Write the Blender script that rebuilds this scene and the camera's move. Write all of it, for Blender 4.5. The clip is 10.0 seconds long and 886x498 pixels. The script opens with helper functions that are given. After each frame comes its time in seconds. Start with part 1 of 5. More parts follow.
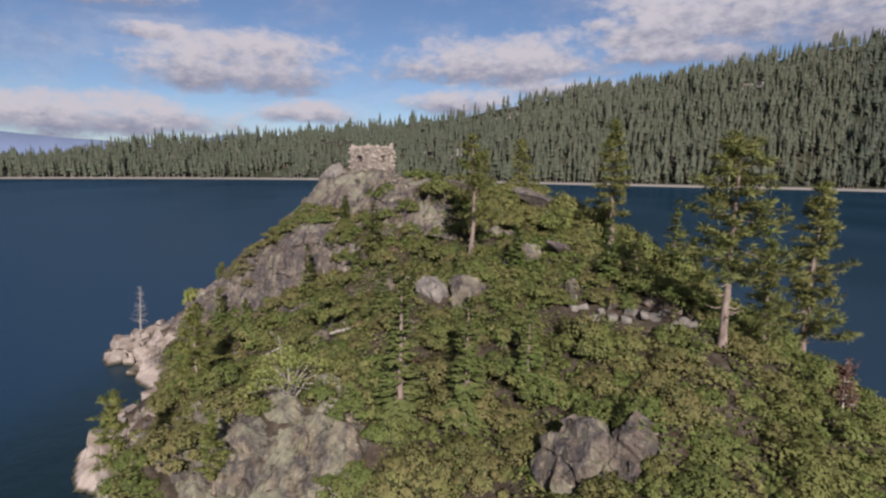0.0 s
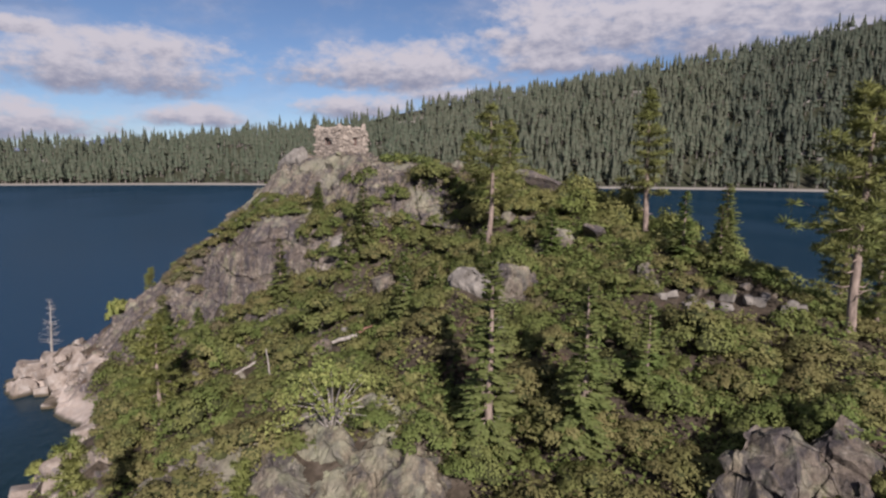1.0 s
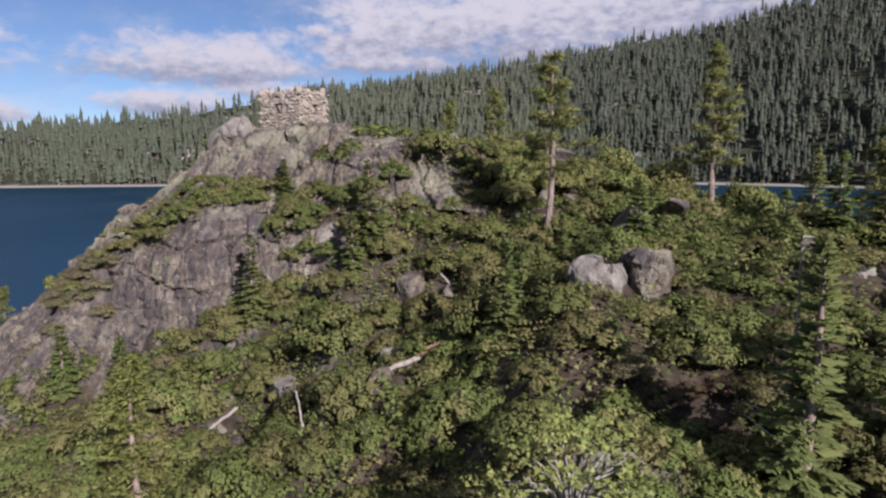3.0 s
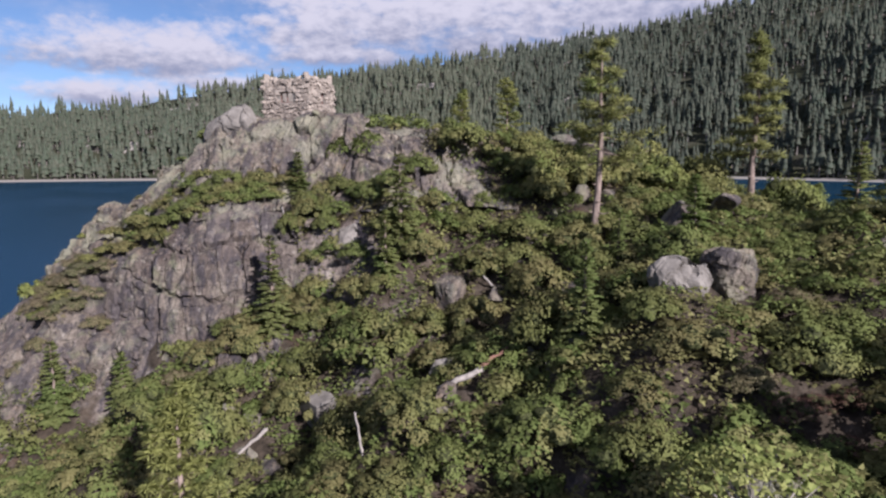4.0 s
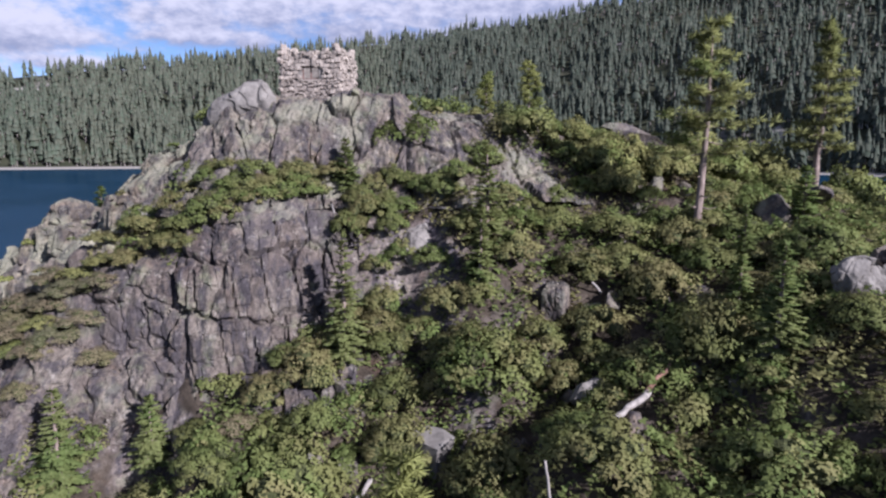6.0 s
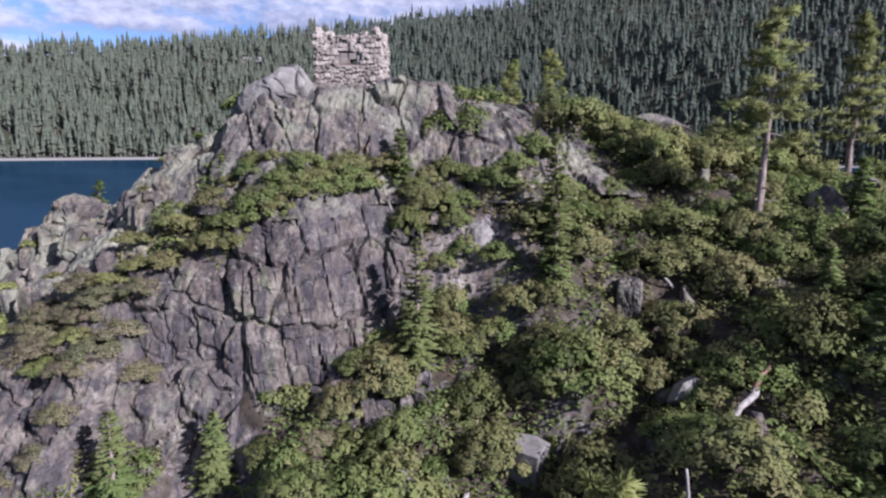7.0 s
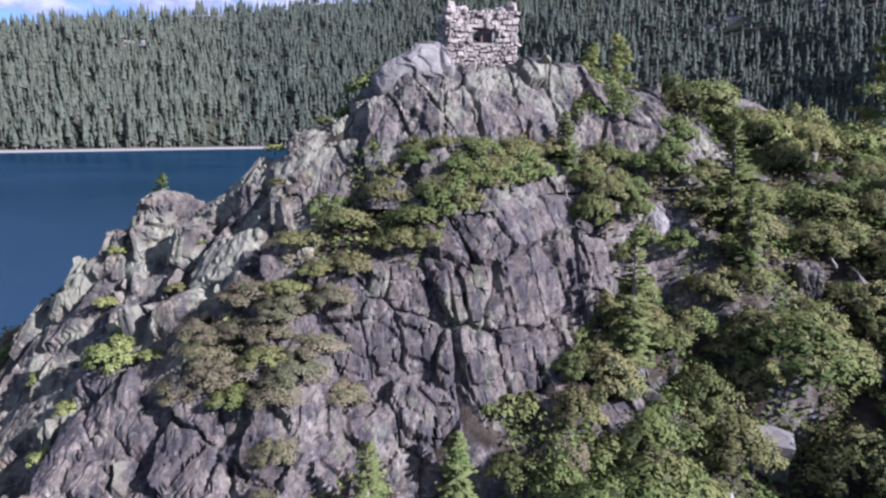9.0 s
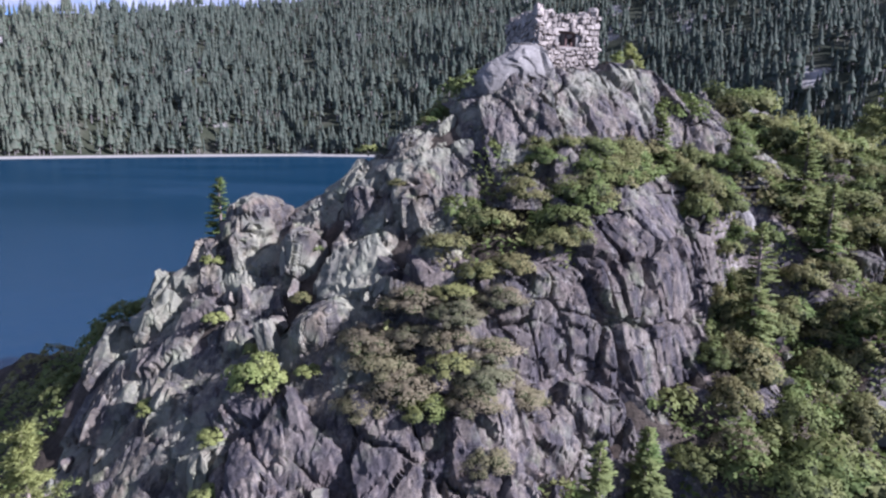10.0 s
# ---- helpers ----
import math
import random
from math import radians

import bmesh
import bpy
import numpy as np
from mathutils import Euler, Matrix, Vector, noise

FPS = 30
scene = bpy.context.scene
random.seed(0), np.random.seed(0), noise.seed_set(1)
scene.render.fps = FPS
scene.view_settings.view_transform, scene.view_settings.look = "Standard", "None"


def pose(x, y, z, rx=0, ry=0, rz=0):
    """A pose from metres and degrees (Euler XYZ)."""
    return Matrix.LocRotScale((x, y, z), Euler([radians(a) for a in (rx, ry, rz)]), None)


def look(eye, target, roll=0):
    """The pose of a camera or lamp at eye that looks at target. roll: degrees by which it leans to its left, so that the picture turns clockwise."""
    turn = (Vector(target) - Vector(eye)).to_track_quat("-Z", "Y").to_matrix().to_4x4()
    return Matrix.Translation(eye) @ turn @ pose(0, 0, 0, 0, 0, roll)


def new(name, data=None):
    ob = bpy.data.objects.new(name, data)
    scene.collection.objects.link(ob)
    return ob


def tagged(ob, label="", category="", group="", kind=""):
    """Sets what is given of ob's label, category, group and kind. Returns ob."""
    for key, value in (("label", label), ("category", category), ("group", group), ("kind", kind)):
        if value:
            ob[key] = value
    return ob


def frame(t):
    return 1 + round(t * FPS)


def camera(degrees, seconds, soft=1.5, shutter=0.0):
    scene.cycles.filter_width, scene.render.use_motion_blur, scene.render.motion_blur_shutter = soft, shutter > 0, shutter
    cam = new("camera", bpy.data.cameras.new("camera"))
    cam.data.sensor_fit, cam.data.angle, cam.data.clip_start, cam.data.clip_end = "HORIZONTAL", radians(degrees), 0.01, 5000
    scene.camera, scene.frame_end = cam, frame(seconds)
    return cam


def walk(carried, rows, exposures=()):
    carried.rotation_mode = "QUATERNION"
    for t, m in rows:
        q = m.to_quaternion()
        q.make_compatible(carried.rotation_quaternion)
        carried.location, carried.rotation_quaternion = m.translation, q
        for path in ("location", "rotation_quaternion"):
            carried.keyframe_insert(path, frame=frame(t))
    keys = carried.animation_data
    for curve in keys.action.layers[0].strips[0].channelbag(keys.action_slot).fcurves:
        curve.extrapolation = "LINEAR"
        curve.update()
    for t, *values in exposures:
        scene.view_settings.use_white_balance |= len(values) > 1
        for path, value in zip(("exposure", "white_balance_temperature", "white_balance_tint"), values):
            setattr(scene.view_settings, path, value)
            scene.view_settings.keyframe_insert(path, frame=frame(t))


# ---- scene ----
import itertools

cam = camera(73.6, 10.0, soft=2.35)
# seconds, eye in metres over the lake, yaw, pitch, roll
PATH = [
    (0, (0.00, 0.00, 31.00), 0.37, -8.32, 0.39),
    (0.5, (-5.52, 4.76, 29.57), -4.00, -8.01, 0.29),
    (1, (-10.68, 9.82, 28.09), -9.12, -7.80, 0.14),
    (1.5, (-15.16, 14.97, 26.95), -14.11, -7.84, -0.11),
    (2, (-19.00, 19.76, 26.17), -18.78, -7.92, -0.21),
    (2.5, (-21.89, 23.74, 25.59), -22.39, -7.80, -0.26),
    (4, (-28.63, 33.20, 25.67), -29.94, -8.57, -0.34),
    (4.5, (-30.58, 36.38, 25.66), -32.13, -8.79, -0.39),
    (5, (-32.61, 39.69, 25.74), -34.73, -9.14, -0.35),
    (6.5, (-38.73, 49.92, 25.62), -44.33, -9.92, 0.26),
    (7, (-40.78, 53.29, 25.66), -46.63, -10.45, 0.19),
    (7.5, (-42.79, 56.70, 25.61), -48.61, -10.88, 0.04),
    (8, (-44.99, 60.44, 25.58), -51.13, -11.27, 0.06),
    (8.5, (-47.15, 64.45, 25.40), -53.99, -11.33, 0.17),
    (9, (-49.16, 68.24, 25.32), -56.48, -11.41, -0.03),
    (9.5, (-51.81, 73.50, 25.04), -60.74, -11.06, 0.05),
    (10, (-55.03, 80.15, 24.78), -66.90, -10.54, 0.32),
]
walk(cam, [(t, pose(*eye, 90 + pitch, 0, yaw) @ pose(0, 0, 0, 0, 0, roll)) for t, eye, yaw, pitch, roll in PATH],
     exposures=[(0.0, 0.47, 6250, 18), (2.5, 0.66, 6050, 20), (5.0, 0.88, 5600, 21), (7.5, 1.15, 5250, 24), (10.0, 1.45, 5100, 25)])

# ---- light: a clear autumn midday with cumulus, sun from the south ----
SUN_DIR = Vector((0.10, -0.86, 0.48)).normalized()
sun_data = bpy.data.lights.new("sun", "SUN")
sun_data.energy, sun_data.angle, sun_data.color = 5.0, radians(0.53), (1.0, 0.94, 0.85)
sun = new("sun", sun_data)
sun.matrix_world = look(SUN_DIR * 400, (0, 0, 0))


class Nodes:
    """Short hand for node trees."""

    def __init__(self, tree):
        self.tree = tree
        tree.nodes.clear()

    def add(self, kind, links=(), **values):
        node = self.tree.nodes.new(kind)
        if "operation" in values:
            node.operation = values["operation"]
        if "data_type" in values:
            node.data_type = values["data_type"]
        if "blend_type" in values:
            node.blend_type = values["blend_type"]
        if "interpolation_type" in values:
            node.interpolation_type = values["interpolation_type"]
        for socket, source in dict(links).items():
            target = node.inputs[socket]
            if isinstance(source, bpy.types.NodeSocket):
                self.tree.links.new(source, target)
            else:
                target.default_value = source
        return node

    def math(self, op, a, b=0.0, c=0.0):
        return self.add("ShaderNodeMath", {0: a, 1: b, 2: c}, operation=op).outputs[0]

    def mix(self, f, a, b, kind="MIX"):
        node = self.add("ShaderNodeMix", {0: f, 6: a, 7: b}, data_type="RGBA", blend_type=kind)
        return node.outputs[2]

    def noise(self, vec, scale, detail=4.0, rough=0.55):
        links = {"Scale": scale, "Detail": detail, "Roughness": rough}
        if vec is not None:
            links["Vector"] = vec
        return self.add("ShaderNodeTexNoise", links).outputs["Fac"]

    def ramp(self, f, stops):
        node = self.add("ShaderNodeValToRGB", {0: f})
        e = node.color_ramp.elements
        while len(e) < len(stops):
            e.new(0.5)
        for el, (p, c) in zip(e, stops):
            el.position, el.color = p, (*c, 1) if len(c) == 3 else c
        return node.outputs[0]

    def span(self, f, lo, hi, a=0.0, b=1.0):
        return self.add("ShaderNodeMapRange", {0: f, 1: lo, 2: hi, 3: a, 4: b}, interpolation_type="SMOOTHSTEP").outputs[0]


# sky with cumulus banks: azimuth and height in degrees, half width, half height
CLOUDS = [(-31, 3.4, 11, 2.0), (-19.5, 7.8, 9.0, 2.6), (-17, 9.8, 6.0, 1.6), (5.0, 8.7, 9.6, 2.6), (1.5, 5.4, 6.0, 1.4),
          (-13, 4.2, 4.0, 1.1), (24.5, 11.8, 10.5, 2.3), (14.0, 12.0, 2.0, 0.8), (41.0, 14.6, 10.0, 2.4), (11.0, 6.6, 5.0, 0.9),
          (-32.0, 13.4, 9.0, 1.5), (-26, 10.6, 3.0, 0.8), (62, 16.0, 14.0, 2.6), (33.0, 16.5, 9.0, 1.6), (33, 12.4, 11.0, 2.2), (20, 9.4, 7.0, 1.2), (50, 14.0, 9.0, 2.2), (18.0, 10.9, 8.0, 1.7), (30, 13.2, 15.0, 2.6), (46, 12.6, 13.0, 2.8), (36, 10.6, 12.0, 2.0)]
world = bpy.data.worlds.new("sky")
scene.world = world
world.use_nodes = True
w = Nodes(world.node_tree)
co = w.add("ShaderNodeTexCoord").outputs["Generated"]
sep = w.add("ShaderNodeSeparateXYZ", {0: co})
az = w.math("MULTIPLY", w.math("ARCTAN2", sep.outputs[0], sep.outputs[1]), 180 / math.pi)
el = w.math("MULTIPLY", w.math("ARCSINE", sep.outputs[2]), 180 / math.pi)
flat = w.add("ShaderNodeCombineXYZ", {0: w.math("MULTIPLY", az, 0.58), 1: el, 2: 0.0}).outputs[0]
billow = w.noise(flat, 0.32, 7.0, 0.62)
fine = w.noise(flat, 1.1, 5.0, 0.6)
cover, lit_sum, lit_all = None, 0.15, 0.3
for a, e, dw, dh in CLOUDS:
    u = w.math("DIVIDE", w.math("SUBTRACT", az, a), dw * 1.15)
    v = w.math("DIVIDE", w.math("SUBTRACT", el, e), dh * 1.15)
    # flat bases: the lower half falls off faster
    v2 = w.math("ADD", v, w.math("MULTIPLY", w.math("MINIMUM", v, 0.0), 0.45))
    body = w.math("SUBTRACT", 1.0, w.math("ADD", w.math("MULTIPLY", u, u), w.math("MULTIPLY", v2, v2)))
    weight = w.math("POWER", w.math("MAXIMUM", w.math("ADD", body, 1.2), 0.0), 3.0)
    lit_sum = w.math("MULTIPLY_ADD", w.math("MULTIPLY_ADD", v, 0.5, 0.5), weight, lit_sum)
    lit_all = w.math("ADD", lit_all, weight)
    cover = body if cover is None else w.math("MAXIMUM", cover, body)
shade = w.math("DIVIDE", lit_sum, lit_all)
cover = w.math("SMOOTH_MAX", cover, -1.6, 1.0)
ragged = w.math("MULTIPLY_ADD", w.math("SUBTRACT", billow, 0.5), 3.2, cover)
ragged = w.math("MULTIPLY_ADD", w.math("SUBTRACT", fine, 0.5), 1.4, ragged)
alpha = w.span(ragged, -0.40, 0.90)
veil = w.math("MULTIPLY", w.span(w.noise(flat, 0.16, 6.0, 0.6), 0.42, 0.74), 0.45)
alpha = w.math("MAXIMUM", alpha, veil)
# fair-weather cumulus added over the unseen rest of the sky, to brighten the fill light
overhead = w.math("MULTIPLY", w.span(w.noise(co, 3.2, 7.0, 0.6), 0.47, 0.58), w.span(el, 20.0, 30.0))
alpha = w.math("MAXIMUM", alpha, overhead)
sky_node = w.add("ShaderNodeTexSky")
sky_node.sky_type, sky_node.sun_disc = "NISHITA", False
sky_node.sun_elevation, sky_node.sun_rotation = math.asin(SUN_DIR.z), math.atan2(SUN_DIR.x, SUN_DIR.y)
sky_node.altitude, sky_node.air_density, sky_node.dust_density, sky_node.ozone_density = 1900.0, 1.0, 0.9, 3.0
sky = sky_node.outputs[0]
bright = w.span(w.math("MULTIPLY_ADD", w.math("SUBTRACT", fine, 0.5), 0.8, shade), 0.22, 0.72)
white = w.mix(bright, (3.5, 3.7, 4.6, 1), (7.5, 7.2, 7.4, 1))
both = w.mix(alpha, sky, white)
w.add("ShaderNodeOutputWorld", {0: w.add("ShaderNodeBackground", {0: both, 1: 0.055}).outputs[0]})

# ---- materials ----


def material(name, build):
    m = bpy.data.materials.new(name)
    m.use_nodes = True
    n = Nodes(m.node_tree)
    shader = build(n)
    n.add("ShaderNodeOutputMaterial", {0: shader})
    return m


def principled(n, color, rough, bump=None, strength=0.3, dist=0.05, **more):
    links = {"Base Color": color, "Roughness": rough, **{k.replace("_", " "): v for k, v in more.items()}}
    if bump is not None:
        links["Normal"] = n.add("ShaderNodeBump", {"Height": bump, "Strength": strength, "Distance": dist}).outputs[0]
    return n.add("ShaderNodeBsdfPrincipled", links).outputs[0]


def where(n):
    return n.add("ShaderNodeNewGeometry").outputs["Position"]


def stretched(n, vec, x, y, z):
    return n.add("ShaderNodeVectorMath", {0: vec, 1: (x, y, z)}, operation="MULTIPLY").outputs[0]


def granite_color(n, p):
    """Weathered grey granite: pale faces, dark water streaks, greenish lichen, warm iron stains."""
    big = n.noise(p, 0.35, 5.0, 0.6)
    grain = n.noise(p, 9.0, 4.0, 0.7)
    streak = n.noise(stretched(n, p, 1.0, 1.0, 0.28), 1.1, 6.0, 0.66)
    c = n.ramp(big, [(0.3, (0.076, 0.057, 0.051)), (0.5, (0.136, 0.109, 0.093)), (0.72, (0.228, 0.194, 0.160))])
    c = n.mix(n.span(streak, 0.45, 0.57, 0.0, 0.85), c, (0.048, 0.042, 0.049, 1))
    c = n.mix(n.math("MULTIPLY", n.span(n.noise(p, 0.8, 5.0), 0.54, 0.72), 0.45), c, (0.20, 0.21, 0.12, 1))
    c = n.mix(n.math("MULTIPLY", n.span(n.noise(p, 0.5, 3.0), 0.58, 0.75), 0.4), c, (0.26, 0.18, 0.13, 1))
    pale = n.span(n.noise(p, 1.7, 7.0, 0.72), 0.55, 0.66)
    c = n.mix(n.math("MULTIPLY", pale, 0.42), c, (0.38, 0.34, 0.30, 1))
    mottle = n.noise(stretched(n, p, 1.0, 1.0, 0.6), 3.2, 7.0, 0.75)
    c = n.mix(0.7, c, n.ramp(mottle, [(0.36, (0.18, 0.18, 0.18)), (0.5, (0.5, 0.5, 0.5)), (0.64, (0.82, 0.82, 0.82))]), "OVERLAY")
    return n.mix(0.45, c, n.ramp(grain, [(0.25, (0.25, 0.25, 0.25)), (0.75, (0.85, 0.85, 0.85))]), "OVERLAY"), grain


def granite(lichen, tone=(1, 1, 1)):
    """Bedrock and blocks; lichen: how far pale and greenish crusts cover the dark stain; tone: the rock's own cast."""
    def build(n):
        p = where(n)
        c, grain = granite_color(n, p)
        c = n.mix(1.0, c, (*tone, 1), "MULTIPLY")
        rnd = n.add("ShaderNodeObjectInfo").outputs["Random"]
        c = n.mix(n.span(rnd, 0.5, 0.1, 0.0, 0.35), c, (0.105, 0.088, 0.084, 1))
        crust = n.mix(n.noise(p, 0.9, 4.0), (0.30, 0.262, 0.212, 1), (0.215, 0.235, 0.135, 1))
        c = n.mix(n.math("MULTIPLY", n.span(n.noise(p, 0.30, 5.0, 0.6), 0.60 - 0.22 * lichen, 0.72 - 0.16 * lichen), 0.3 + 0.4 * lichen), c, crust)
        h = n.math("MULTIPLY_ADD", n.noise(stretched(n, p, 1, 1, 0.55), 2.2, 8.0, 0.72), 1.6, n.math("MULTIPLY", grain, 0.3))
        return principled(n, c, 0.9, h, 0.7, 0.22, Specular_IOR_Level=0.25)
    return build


def build_ground(n):
    """Granite on the steep parts, brown needle litter and gravel on the gentle ones."""
    p = where(n)
    rock, grain = granite_color(n, p)
    up = n.add("ShaderNodeSeparateXYZ", {0: n.add("ShaderNodeNewGeometry").outputs["Normal"]}).outputs[2]
    # litter colours are darkened so gaps between shrubs read as shade
    soil = n.ramp(n.noise(p, 0.9, 8.0, 0.7), [(0.3, (0.022, 0.017, 0.012)), (0.5, (0.055, 0.042, 0.030)), (0.72, (0.12, 0.095, 0.072))])
    soil = n.mix(n.span(n.noise(p, 0.25, 4.0), 0.60, 0.70, 0.0, 0.7), soil, (0.085, 0.052, 0.036, 1))
    f = n.math("MULTIPLY_ADD", n.math("SUBTRACT", n.noise(p, 0.5, 4.0), 0.5), 0.5, up)
    c = n.mix(n.span(f, 0.52, 0.68), rock, soil)
    z = n.add("ShaderNodeSeparateXYZ", {0: p}).outputs[2]
    c = n.mix(n.math("MULTIPLY", n.span(z, 2.6, 1.0), 0.85), c, n.mix(n.noise(p, 1.2, 4.0), (0.33, 0.25, 0.20, 1), (0.44, 0.39, 0.35, 1)))
    c = n.mix(n.span(z, 0.5, 0.1), c, (0.05, 0.045, 0.03, 1))
    h = n.math("ADD", n.noise(p, 1.6, 8.0, 0.7), n.math("MULTIPLY", grain, 0.25))
    return principled(n, c, 0.95, h, 0.8, 0.3, Specular_IOR_Level=0.2)


def build_pale_rock(n):
    p = where(n)
    c = n.ramp(n.noise(p, 0.8, 6.0, 0.65), [(0.3, (0.15, 0.115, 0.09)), (0.5, (0.25, 0.205, 0.17)), (0.7, (0.35, 0.31, 0.275))])
    z = n.add("ShaderNodeSeparateXYZ", {0: p}).outputs[2]
    c = n.mix(n.span(z, 0.55, 0.15), c, (0.07, 0.055, 0.035, 1))
    return principled(n, c, 0.9, n.noise(p, 3.0, 8.0, 0.7), 0.7, 0.2, Specular_IOR_Level=0.2)


def leafy(dark, mid, light, island=0.6, hue=(0.12, 0.09, 0.03), hue_amount=0.4, translucent=0.35):
    """Leaves: each its own shade, each plant its own cast between fresh green, olive and dry."""
    def build(n):
        rnd = n.add("ShaderNodeObjectInfo").outputs["Random"]
        isl = n.add("ShaderNodeNewGeometry").outputs["Random Per Island"]
        p = where(n)
        c = n.ramp(isl, [(0.0, dark), (0.5, mid), (1.0, light)])
        cast = n.math("FRACT", n.math("MULTIPLY_ADD", n.noise(p, 0.16, 3.0), 2.2, n.math("MULTIPLY", rnd, 3.0)))
        fresh = tuple(v * k for v, k in zip(mid, (0.70, 1.0, 0.75)))
        tone = n.ramp(cast, [(0.0, fresh), (0.4, mid), (0.7, hue), (1.0, tuple(v * 1.25 for v in light))])
        c = n.mix(hue_amount, c, tone)
        front = principled(n, c, 0.7, Specular_IOR_Level=0.1)
        back = n.add("ShaderNodeBsdfTranslucent", {0: c}).outputs[0]
        return n.add("ShaderNodeMixShader", {0: translucent, 1: front, 2: back}).outputs[0]
    return build


def plain(c0, c1, scale, rough=0.9, bump=0.5, dist=0.03, stretch=(1, 1, 1), detail=6.0, vary=0.0):
    def build(n):
        p = stretched(n, where(n), *stretch)
        f = n.noise(p, scale, detail, 0.65)
        c = n.ramp(f, [(0.3, c0), (0.7, c1)])
        if vary:
            rnd = n.add("ShaderNodeObjectInfo").outputs["Random"]
            c = n.mix(n.math("MULTIPLY", rnd, vary), c, (*[v * 0.35 for v in c0], 1))
        return principled(n, c, rough, f, bump, dist, Specular_IOR_Level=0.25)
    return build


def build_water(n):
    p = where(n)
    wind = n.noise(stretched(n, p, 1.0, 0.45, 1.0), 0.012, 5.0, 0.6)
    ripple = n.math("ADD", n.math("MULTIPLY", n.noise(stretched(n, p, 1.0, 0.6, 1.0), 0.9, 6.0, 0.65), 0.5), n.noise(stretched(n, p, 1, 0.7, 1), 0.16, 3.0))
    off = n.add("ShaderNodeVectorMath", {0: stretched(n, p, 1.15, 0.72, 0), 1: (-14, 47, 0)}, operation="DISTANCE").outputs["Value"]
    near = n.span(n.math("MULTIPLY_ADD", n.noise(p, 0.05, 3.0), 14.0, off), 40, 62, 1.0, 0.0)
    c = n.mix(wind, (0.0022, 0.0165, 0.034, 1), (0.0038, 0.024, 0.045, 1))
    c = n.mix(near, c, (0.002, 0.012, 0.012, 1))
    bump = n.add("ShaderNodeBump", {"Height": ripple, "Strength": 0.35, "Distance": 0.5}).outputs[0]
    deep = n.add("ShaderNodeBsdfDiffuse", {0: c}).outputs[0]
    gloss = n.add("ShaderNodeBsdfGlossy", {0: (0.8, 0.9, 1.0, 1), 1: n.span(wind, 0.3, 0.7, 0.14, 0.26), "Normal": bump}).outputs[0]
    share = n.math("MINIMUM", n.add("ShaderNodeFresnel", {0: 1.333, 1: bump}).outputs[0], 0.14)
    return n.add("ShaderNodeMixShader", {0: share, 1: deep, 2: gloss}).outputs[0]


def build_hill(n):
    p = where(n)
    c = n.ramp(n.noise(p, 0.02, 6.0, 0.65), [(0.3, (0.022, 0.026, 0.014)), (0.55, (0.042, 0.043, 0.026)), (0.75, (0.10, 0.090, 0.066))])
    c = n.mix(n.span(n.noise(p, 0.011, 5.0, 0.6), 0.60, 0.68), c, (0.30, 0.27, 0.24, 1))
    z = n.add("ShaderNodeSeparateXYZ", {0: p}).outputs[2]
    c = n.mix(n.span(z, 3.2, 1.8), c, (0.26, 0.235, 0.205, 1))
    return principled(n, c, 1.0, n.noise(p, 0.15, 5.0), 0.5, 2.0, Specular_IOR_Level=0.1)


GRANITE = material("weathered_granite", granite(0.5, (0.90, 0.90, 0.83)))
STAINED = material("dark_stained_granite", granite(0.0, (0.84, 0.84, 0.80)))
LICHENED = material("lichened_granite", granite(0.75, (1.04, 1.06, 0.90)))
GROUND = material("litter_and_rock", build_ground)
PALE = material("pale_shore_granite", build_pale_rock)
WATER = material("lake_water", build_water)
HILL = material("forest_floor", build_hill)
LEAF = material("shrub_leaves", leafy((0.140, 0.146, 0.050), (0.168, 0.172, 0.060), (0.198, 0.198, 0.074), hue=(0.212, 0.172, 0.080), hue_amount=0.68))
DRYLEAF = material("dry_shrub_leaves", leafy((0.178, 0.140, 0.086), (0.216, 0.174, 0.108), (0.258, 0.214, 0.134), hue=(0.184, 0.172, 0.074), hue_amount=0.65))
LIME = material("lime_leaves", leafy((0.14, 0.15, 0.046), (0.24, 0.252, 0.080), (0.34, 0.345, 0.125), hue=(0.20, 0.20, 0.05), hue_amount=0.3))
# olive leaf colour, lightened to carry sunlight on the crest shrubs
OLIVE = material("sunlit_olive_leaves", leafy((0.150, 0.155, 0.052), (0.195, 0.198, 0.066), (0.240, 0.238, 0.085), hue=(0.21, 0.18, 0.075), hue_amount=0.5))
# darker than the leaves: shade inside the crown put into the colour
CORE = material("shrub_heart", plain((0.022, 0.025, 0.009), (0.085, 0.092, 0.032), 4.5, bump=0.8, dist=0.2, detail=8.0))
FIRNEEDLE = material("fir_needles", leafy((0.105, 0.130, 0.046), (0.158, 0.184, 0.062), (0.210, 0.232, 0.084), hue=(0.185, 0.182, 0.070), hue_amount=0.4, translucent=0.45))
PINENEEDLE = material("pine_needles", leafy((0.125, 0.140, 0.050), (0.205, 0.222, 0.076), (0.285, 0.295, 0.110), hue=(0.24, 0.215, 0.085), hue_amount=0.4, translucent=0.4))
DEADNEEDLE = material("dead_needles", leafy((0.085, 0.045, 0.035), (0.15, 0.08, 0.06), (0.22, 0.13, 0.095), hue=(0.13, 0.085, 0.065)))
BARK = material("pine_bark", plain((0.10, 0.075, 0.06), (0.30, 0.23, 0.19), 5.0, stretch=(1, 1, 0.25), dist=0.05))
DEADWOOD = material("bleached_wood", plain((0.16, 0.14, 0.12), (0.36, 0.32, 0.285), 4.0, stretch=(1, 1, 0.3)))
